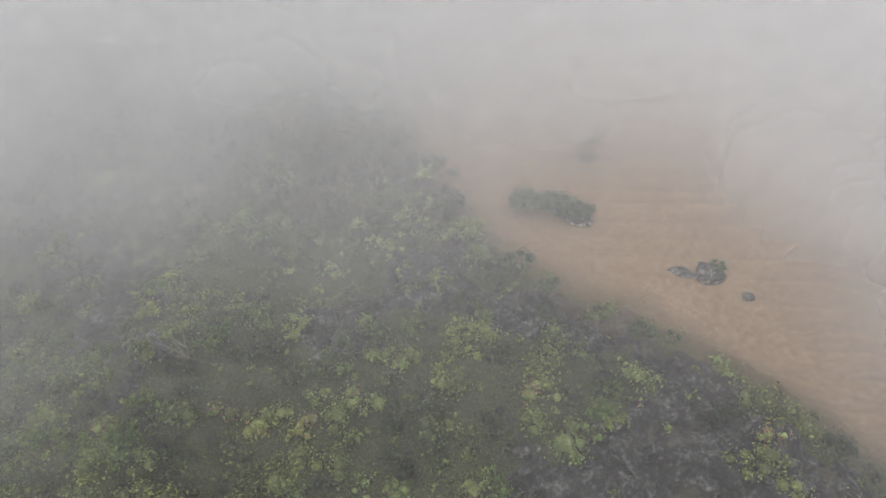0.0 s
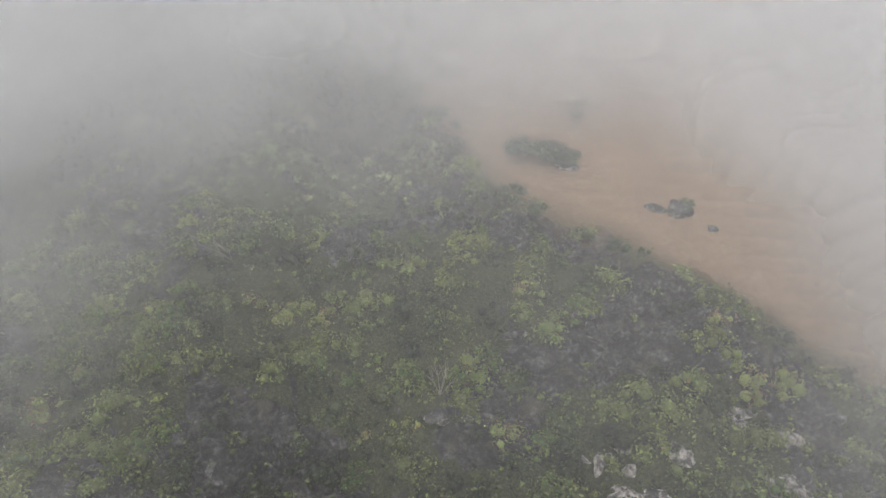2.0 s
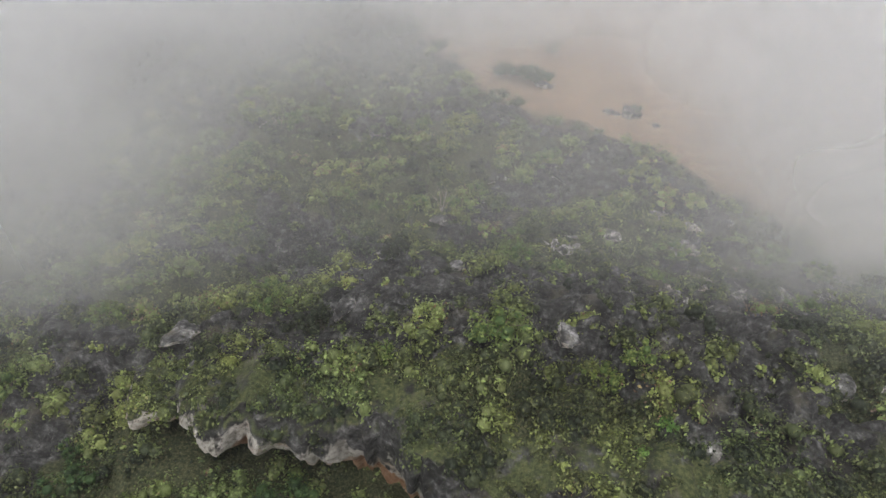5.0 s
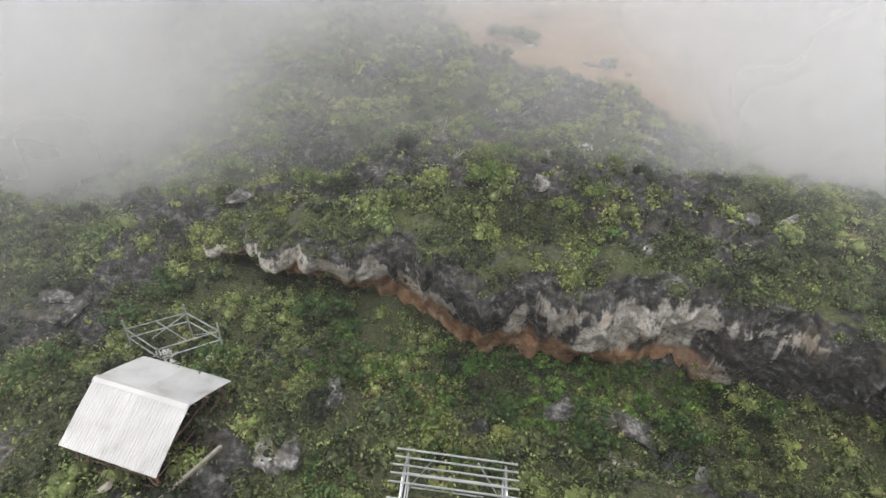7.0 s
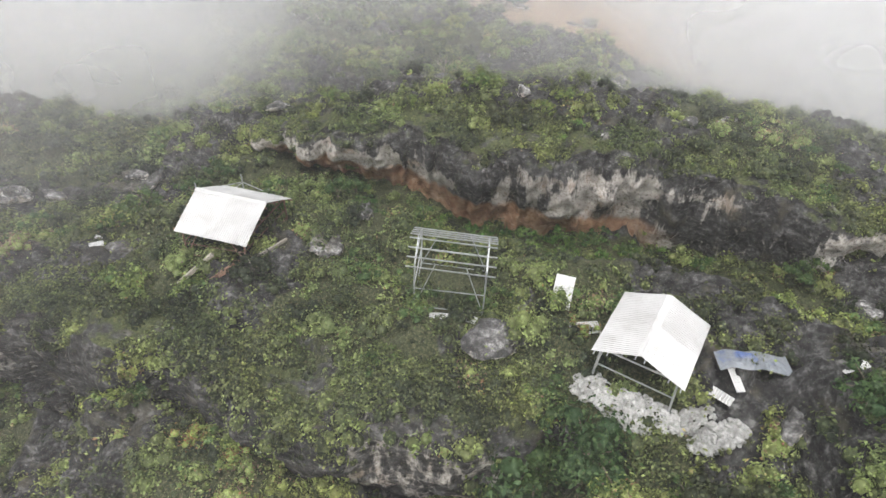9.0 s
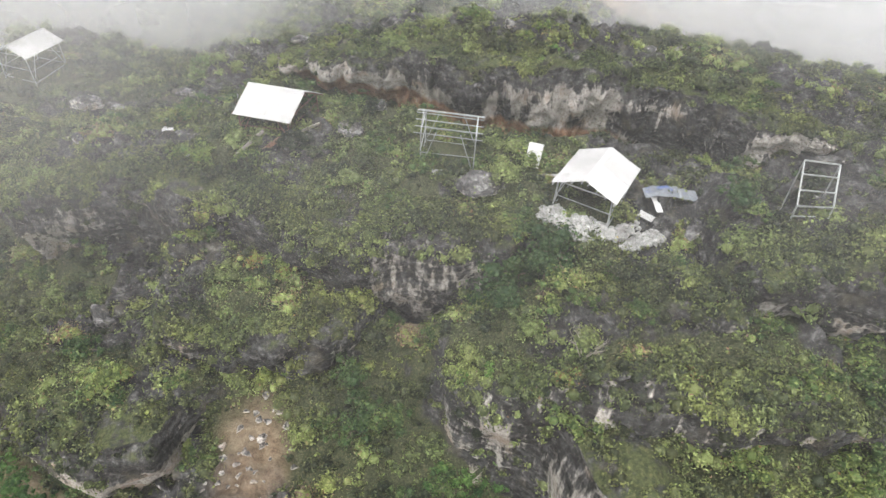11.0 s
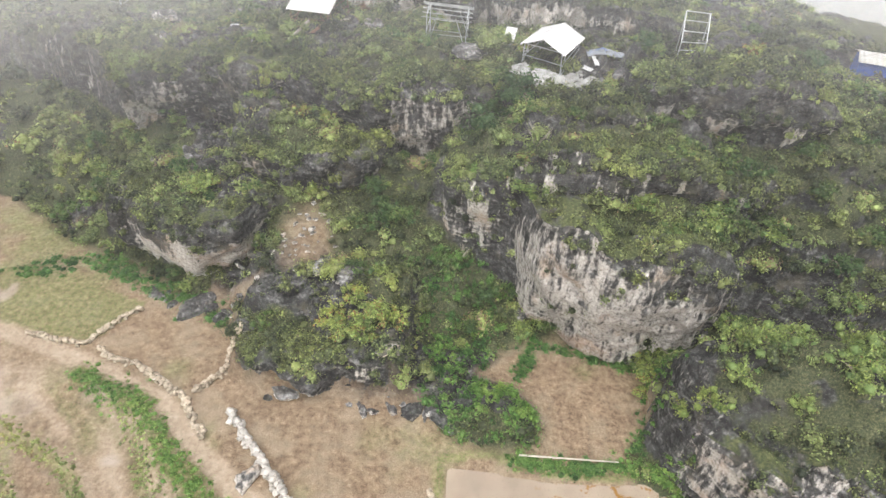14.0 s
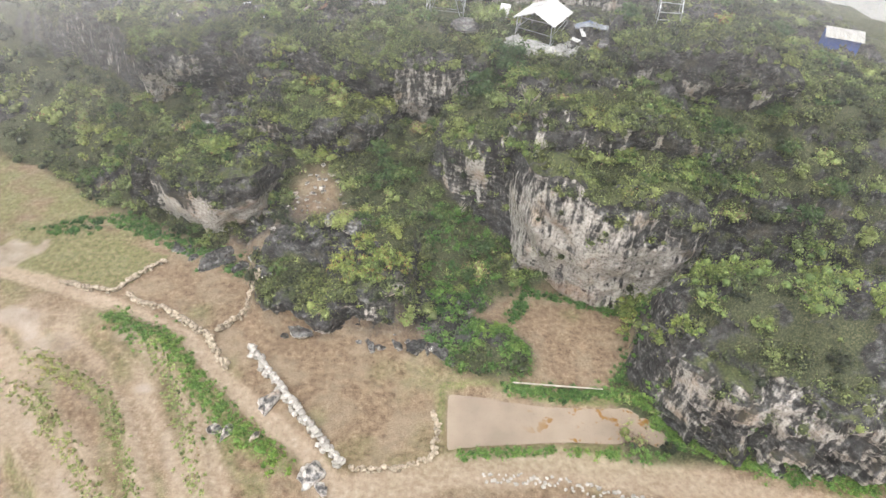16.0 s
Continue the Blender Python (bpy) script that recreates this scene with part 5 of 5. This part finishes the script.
def shed(label, ridge_a, ridge_b, half, drop, base_z, roofed=True, frame_mat=None, panels=2, posts=True, seed=0):
    """A gabled shelter of thin posts; ridge ends and eaves in world metres, on legs down to base_z."""
    frame_mat = frame_mat or steel_mat
    a, b = Vector(ridge_a), Vector(ridge_b)
    root = tagged(new("shelter"), label, "shelter", "shelters on the bench")
    root.location = ((a.x + b.x) / 2, (a.y + b.y) / 2, base_z)
    o = root.location.copy()
    a, b = a - o, b - o
    run = (b - a).normalized()
    out = Vector((run.y, -run.x, 0)).normalized()
    inset = 0.3
    legs = {}
    for end, p, sgn in (("a", a, 1), ("b", b, -1)):
        q = p + run * inset * sgn
        for side in (-1, 1):
            top = q + out * side * (half - 0.35) + Vector((0, 0, -drop * (half - 0.35) / half - 0.05))
            foot_z = rest(o.x + top.x, o.y + top.y) - o.z - 0.15
            foot = Vector((top.x + out.x * side * 0.1, top.y + out.y * side * 0.1, foot_z))
            rod("leg", foot, top, frame_mat, root, 0.08)
            legs[end, side] = (foot, top)
            rod("rafter", top, q + Vector((0, 0, -0.05)), frame_mat, root, 0.06)
        (f1, t1), (f2, t2) = legs[end, -1], legs[end, 1]
        rod("tie_beam", t1, t2, frame_mat, root, 0.06)
        rod("rail", f1.lerp(t1, 0.55), f2.lerp(t2, 0.55), frame_mat, root, 0.05)
        rod("rail", f1.lerp(t1, 0.16), f2.lerp(t2, 0.16), frame_mat, root, 0.05)
    for side in (-1, 1):
        (f1, t1), (f2, t2) = legs["a", side], legs["b", side]
        rod("rail", f1.lerp(t1, 0.5), f2.lerp(t2, 0.5), frame_mat, root, 0.05)
        rod("rail", f1.lerp(t1, 0.12), f2.lerp(t2, 0.12), frame_mat, root, 0.05)
        rod("brace", f1.lerp(t1, 0.1), t1.lerp(t2, 0.28), frame_mat, root, 0.05)
        rod("brace", f2.lerp(t2, 0.1), t2.lerp(t1, 0.28), frame_mat, root, 0.05)
        for k in range(4):
            s = (k + 0.35) / 3.6
            off = out * side * half * s + Vector((0, 0, -drop * s - 0.03))
            rod("purlin", a - run * 0.15 + off, b + run * 0.15 + off, frame_mat, root, 0.055)
    if roofed:
        for side in (-1, 1):
            fall = out * side * half + Vector((0, 0, -drop))
            for k in range(panels):
                p, q = a.lerp(b, k / panels), a.lerp(b, (k + 1) / panels)
                lift = Vector((0, 0, 0.05 + 0.012 * k))
                corrugated("roof_sheet", p + lift, q + lift + run * 0.05, fall, sheet_mat, root, seed=seed + k)
        bm = bmesh.new()
        up = Vector((0, 0, 0.085))
        for side in (-1, 1):
            e = out * side * 0.17 + Vector((0, 0, -0.17 * drop / half))
            quad = [a + up, b + up, b + up + e, a + up + e]
            bm.faces.new([bm.verts.new(v) for v in quad])
        ret = bmesh.ops.extrude_face_region(bm, geom=bm.faces[:])
        for v in [g for g in ret["geom"] if isinstance(g, bmesh.types.BMVert)]:
            v.co.z += 0.015
        bmesh.ops.recalc_face_normals(bm, faces=bm.faces)
        part("ridge_cap", bm, sheet_mat, root, "white folded ridge cap")
    return root


shed("white corrugated gable roof on galvanised steel posts", (6.8, 57.2, 18.35), (8.9, 61.0, 18.45), 2.05, 0.85, 15.4, seed=1)
shed("white corrugated gable roof over a collapsing timber frame", (-16.2, 68.8, 17.45), (-11.8, 67.55, 17.65), 2.5, 1.3, 14.6, frame_mat=timber_mat, seed=5)
shed("roofless galvanised steel shelter frame with purlins", (-3.4, 64.7, 18.35), (0.85, 64.45, 18.2), 1.75, 0.85, 15.4, roofed=False)
far_z = rest(-41.4, 82.2)
shed("distant white corrugated roof on thin posts", (-42.0, 80.0, 13.9), (-40.9, 84.6, 13.9), 1.9, 0.95, far_z, seed=9)


def low_frame():
    """Roofless bed-like frame with a heap of broken sheets."""
    root = tagged(new("steel_frame"), "roofless low steel frame standing in scrub", "frame")
    z0 = rest(-17.8, 76.6)
    root.location = (-17.8, 76.6, z0)
    corners = [(-2.5, 0.5), (0.4, 2.1), (2.8, 0.8), (-0.1, -0.9)]
    for k, (x, y) in enumerate(corners):
        zf = rest(-17.8 + x, 76.6 + y) - z0 - 0.2
        high = 2.9 if k != 3 else 2.3
        rod("post", (x, y, zf), (x, y, high), steel_mat, root, 0.08)
    for k in range(4):
        (x1, y1), (x2, y2) = corners[k], corners[(k + 1) % 4]
        for z in (2.2, 1.5):
            rod("rail", (x1, y1, z), (x2, y2, z), steel_mat, root, 0.06)
    rod("brace", (-2.5, 0.5, 0.3), (0.4, 2.1, 2.15), steel_mat, root, 0.05)
    rod("brace", (0.4, 2.1, 0.3), (2.8, 0.8, 2.15), steel_mat, root, 0.05)
    rod("rail", (-1.1, 1.3, 2.2), (1.3, -0.1, 2.2), steel_mat, root, 0.05)
    return root


low_frame()


def leaning_frame():
    root = tagged(new("steel_frame"), "bare galvanised frame standing askew on the crown", "frame")
    root.location = (17.3, 53.4, rest(17.3, 53.4))
    g = root.location
    lo, hi = [(-0.95, -0.7, 20.7 - g.z), (0.95, -0.6, 20.6 - g.z)], [(-0.7, 0.8, 22.45 - g.z), (1.05, 0.65, 22.4 - g.z)]
    for p, q in zip(lo, hi):
        p, q = Vector(p), Vector(q)
        rod("rafter", p, q, steel_mat, root, 0.07)
        rod("leg", (p.x, p.y, rest(g.x + p.x, g.y + p.y) - g.z - 0.15), p, steel_mat, root, 0.07)
        rod("leg", (q.x + 0.1, q.y + 0.2, rest(g.x + q.x, g.y + q.y) - g.z - 0.15), q, steel_mat, root, 0.07)
    for k in (0.0, 0.35, 0.7, 1.0):
        rod("purlin", Vector(lo[0]).lerp(Vector(hi[0]), k), Vector(lo[1]).lerp(Vector(hi[1]), k), steel_mat, root, 0.06)
    for z in (0.15, 0.75):
        rod("rail", (-0.95, -0.7, z), (0.95, -0.6, z), steel_mat, root, 0.05)
    return root


leaning_frame()


def loose_sheet(x, y, wide, long, turn, tilt, label, z=None):
    root = tagged(new("roof_sheet"), label, "roofing sheet", "fallen roofing sheets")
    corrugated("sheet", (-wide / 2, long / 2, 0), (wide / 2, long / 2, 0), (0, -long, 0), sheet_mat, root, 0.12, 0.04)
    root.matrix_basis = pose(x, y, (rest(x, y) if z is None else z) + 0.12 + long / 2 * abs(math.sin(radians(tilt))), tilt, 0, turn)
    return root


loose_sheet(4.5, 63.4, 1.0, 1.8, -14, 35, "white corrugated sheet leaning among bushes")
loose_sheet(5.4, 61.2, 1.5, 0.7, 10, 12, "white corrugated sheet lying beside the shelter")
loose_sheet(-0.3, 62.2, 0.9, 0.5, -30, 12, "torn white sheet with holes below the bare frame")
loose_sheet(-1.6, 62.1, 1.4, 0.4, 0, 8, "bent white sheet in the grass below the frame")
loose_sheet(10.6, 57.4, 1.6, 0.5, -40, 12, "fallen white sheet beside the rubble")
loose_sheet(11.5, 57.8, 0.4, 1.2, 10, 15, "narrow white sheet in the grass")
loose_sheet(15.4, 57.0, 1.4, 0.4, 20, 8, "white strip of sheet in the grass")
for k in range(9):
    loose_sheet(-17.8 + random.uniform(-2.2, 2.6), 75.6 + random.uniform(-0.9, 1.6), random.uniform(0.3, 0.6), random.uniform(0.9, 1.9), random.uniform(-80, 80), random.uniform(2, 18), "broken white sheet heaped below the low frame")
for x, y, w_, l_, t_ in ((-20.0, 65.6, 0.22, 1.5, -15), (-8.7, 69.4, 0.5, 0.3, 20), (-22.5, 67.6, 0.8, 0.6, 30), (-23.6, 69.4, 0.6, 0.5, -20), (28.2, 56.6, 1.1, 0.7, 10), (29.2, 56.2, 0.6, 0.5, 40)):
    loose_sheet(x, y, w_, l_, t_, 14, "small scrap of white sheet on the slope")


def beam(a, b, label, w=0.14, mat=None):
    root = tagged(new("timber_beam"), label, "beam", "fallen beams")
    a, b = Vector((*a, rest(*a) + 0.1)), Vector((*b, rest(*b) + 0.6))
    root.location = a
    rod("beam", (0, 0, 0), b - a, mat or plank_mat, root, w)


beam((-12.2, 64.6), (-10.9, 67.4), "pale timber beam propped under the old roof")
beam((-16.4, 64.6), (-14.4, 65.2), "weathered plank lying below the eave", 0.2)
beam((-15.0, 64.3), (-12.9, 64.3), "reddish plank lying below the eave", 0.25, timber_mat)


def tarpaulin():
    bm = bmesh.new()
    rows = []
    for j in range(13):
        row = []
        for i in range(25):
            x, y = 12.4 + (i / 24 - 0.5) * 3.2, 58.6 + (j / 12 - 0.5) * 1.1
            edge = min(i, 24 - i, 2 * j, 24 - 2 * j) / 8
            lump = 0.25 * min(edge, 1) + 0.08 * math.sin(i * 1.3 + j) * min(edge, 1)
            row.append(bm.verts.new((x, y + 0.15 * math.sin(i * 0.5), rest(12.4, 58.6) * 0.6 + rest(x, 58.6) * 0.4 + 0.15 + lump)))
        rows.append(row)
    for j in range(12):
        for i in range(24):
            bm.faces.new((rows[j][i], rows[j][i + 1], rows[j + 1][i + 1], rows[j + 1][i]))
    me = bpy.data.meshes.new("tarpaulin")
    bm.to_mesh(me)
    me.materials.append(tarp_mat)
    tagged(new("tarpaulin", me), "crumpled grey and blue tarpaulin in the grass", "tarpaulin")


tarpaulin()

# white rubble round the shelter
rubble_shapes = [stone_mesh("rubble", 20 + k, white_stone_mat, 1, 0.8, 0.7) for k in range(3)]


def rubble(x, y, rx, ry, turn, number, seed, label):
    rng = random.Random(seed)
    verts, faces = [], []
    for k in range(number):
        r, t = math.sqrt(rng.random()), rng.uniform(0, 6.2832)
        lx, ly = r * rx * math.cos(t), r * ry * math.sin(t)
        c, s = math.cos(radians(turn)), math.sin(radians(turn))
        px, py = x + lx * c - ly * s, y + lx * s + ly * c
        z = rest(px, py) + (1 - r) * 0.3 + rng.uniform(0, 0.16)
        m = pose(px, py, z, rng.uniform(0, 360), rng.uniform(0, 360), rng.uniform(0, 360)) @ Matrix.Scale(rng.uniform(0.18, 0.36), 4)
        src = rng.choice(rubble_shapes)
        start = len(verts)
        verts += [m @ v.co for v in src.vertices]
        faces += [[start + i for i in p.vertices] for p in src.polygons]
    me = bpy.data.meshes.new("rubble")
    me.from_pydata(verts, [], faces)
    me.materials.append(white_stone_mat)
    tagged(new("rubble_heap", me), label, "rubble", "rubble heaps", kind="stuff")


rubble(7.2, 56.7, 2.1, 0.75, -22, 420, 1, "heap of broken white stones below the shelter")
rubble(10.4, 55.4, 1.5, 0.6, 22, 300, 2, "spread of broken white stones on the slope")
rubble(9.6, 56.2, 0.8, 0.5, 0, 110, 3, "small heap of broken white stones")
rubble(5.2, 57.9, 0.7, 0.7, 0, 110, 4, "white stones in the grass beside the shelter")


# ---- the blue hut ----
def blue_hut():
    x, y = 39.9, 66.2
    z = min(rest(x + a, y + b_) for a in (-2.0, 2.0) for b_ in (-1.4, 1.4)) - 0.1
    root = tagged(new("hut"), "small blue boarded hut with a pale tin roof", "hut")
    root.matrix_basis = pose(x, y, z, 0, 0, -18)
    w, d, h = 1.6, 1.25, 2.0
    for name, cx, cy, sx, sy in (("wall", 0, -d, w, 0.04), ("wall", 0, d, w, 0.04), ("wall", -w, 0, 0.04, d), ("wall", w, 0, 0.04, d)):
        bm = bmesh.new()
        n_boards = 8
        for k in range(n_boards):
            lo, hi_ = -1 + 2 * k / n_boards, -1 + 2 * (k + 1) / n_boards - 0.02
            m = Matrix.Translation((cx + (lo + hi_) / 2 * sx * (sx > 0.1), cy + (lo + hi_) / 2 * sy * (sy > 0.1), h / 2))
            size = (sx * (hi_ - lo) if sx > 0.1 else 2 * sx, sy * (hi_ - lo) if sy > 0.1 else 2 * sy, h)
            bmesh.ops.create_cube(bm, size=1, matrix=m @ Matrix.Diagonal((*size, 1)))
        part(name, bm, blue_mat, root)
    corrugated("roof", (-w - 0.25, 0, h + 0.65), (w + 0.25, 0, h + 0.65), (0, -d - 0.4, -0.6), rust_roof_mat, root, 0.4, 0.06)
    corrugated("roof", (-w - 0.25, 0, h + 0.66), (w + 0.25, 0, h + 0.66), (0, d + 0.4, -0.6), rust_roof_mat, root, 0.4, 0.06)
    return root


blue_hut()


# ---- worked ground ----
def pole(a, b, label):
    root = tagged(new("pole"), label, "pole")
    za, zb = rest(*a) + 0.25, rest(*b) + 0.25
    root.location = (*a, za)
    bm = bmesh.new()
    d = Vector((b[0] - a[0], b[1] - a[1], zb - za))
    limb(bm, (0, 0, 0), d, 0.07, 0.05, 8)
    part("shaft", bm, plank_mat, root)
    return root


pole((6.0, 30.6), (13.0, 30.9), "long pale pole lying along the pond")
wall_shapes = {m.name: [stone_mesh("stone", 40 + k, m, 1, 0.75, 0.6) for k in range(4)] for m in (wall_white_mat, wall_tan_mat)}


def stone_wall(line, mat, label, size=0.34, wide=0.28, courses=2, gap=0.3):
    """A dry wall of separate stones along a line."""
    root = tagged(new("stone_wall"), label, "stone wall", "dry stone walls")
    root.location = (*line[0], rest(*line[0]))
    o = root.location
    made = 0
    for (ax, ay), (bx, by) in zip(line, line[1:]):
        length = math.hypot(bx - ax, by - ay)
        nx, ny = -(by - ay) / length, (bx - ax) / length
        for k in range(max(int(length / gap), 1)):
            t = (k + random.uniform(0.2, 0.8)) / max(int(length / gap), 1)
            for c in range(courses):
                if made >= 290:
                    break
                off = random.uniform(-wide, wide) * (1 - 0.4 * c)
                x, y = ax + (bx - ax) * t + nx * off, ay + (by - ay) * t + ny * off
                s = size * random.uniform(0.7, 1.35)
                ob = new("stone", random.choice(wall_shapes[mat.name]))
                ob.parent = root
                ob.matrix_basis = pose(x - o.x, y - o.y, rest(x, y) - o.z + s * 0.2 + c * size * 0.55, random.uniform(-25, 25), random.uniform(-25, 25), random.uniform(0, 360)) @ Matrix.Diagonal((s * 1.3, s, s * 0.9, 1))
                made += 1
    return root


stone_wall([(-14.7, 32.8), (-12.5, 30.3), (-10.1, 27.6), (-8.1, 25.4), (-5.9, 23.1)], wall_white_mat, "dry wall of pale white stones across the brown field", 0.4, 0.34, 3, 0.2)
stone_wall([(-5.4, 22.9), (-2.2, 23.2), (0.2, 24.2), (0.5, 26.7), (0.0, 28)], wall_tan_mat, "low crumbling line of stones round the field", 0.26, 0.22, 2, 0.2)
stone_wall([(-17.9, 34.2), (-16.3, 36.2), (-15.0, 38.4)], wall_tan_mat, "tan dry stone wall climbing to the rocks", 0.36, 0.3, 3, 0.24)
stone_wall([(-33.5, 39.4), (-30.6, 38.6), (-27.9, 38.2), (-27.5, 39.4), (-26.8, 40.4), (-25.1, 42.5)], wall_tan_mat, "low dry stone wall round the green plot", 0.34, 0.26, 2, 0.24)
stone_wall([(-26.9, 38.0), (-25.3, 36.9), (-23, 36.5), (-20.6, 35.1), (-18.3, 33.7), (-17.0, 31.8), (-15.9, 30.7)], wall_tan_mat, "tan dry stone wall beside the footpath", 0.34, 0.28, 2, 0.22)
stone_wall([(3.6, 23.2), (9.5, 22.9), (13.6, 22.0), (17, 21.4)], wall_white_mat, "scatter of pale stones lining the track", 0.24, 0.5, 1, 0.16)
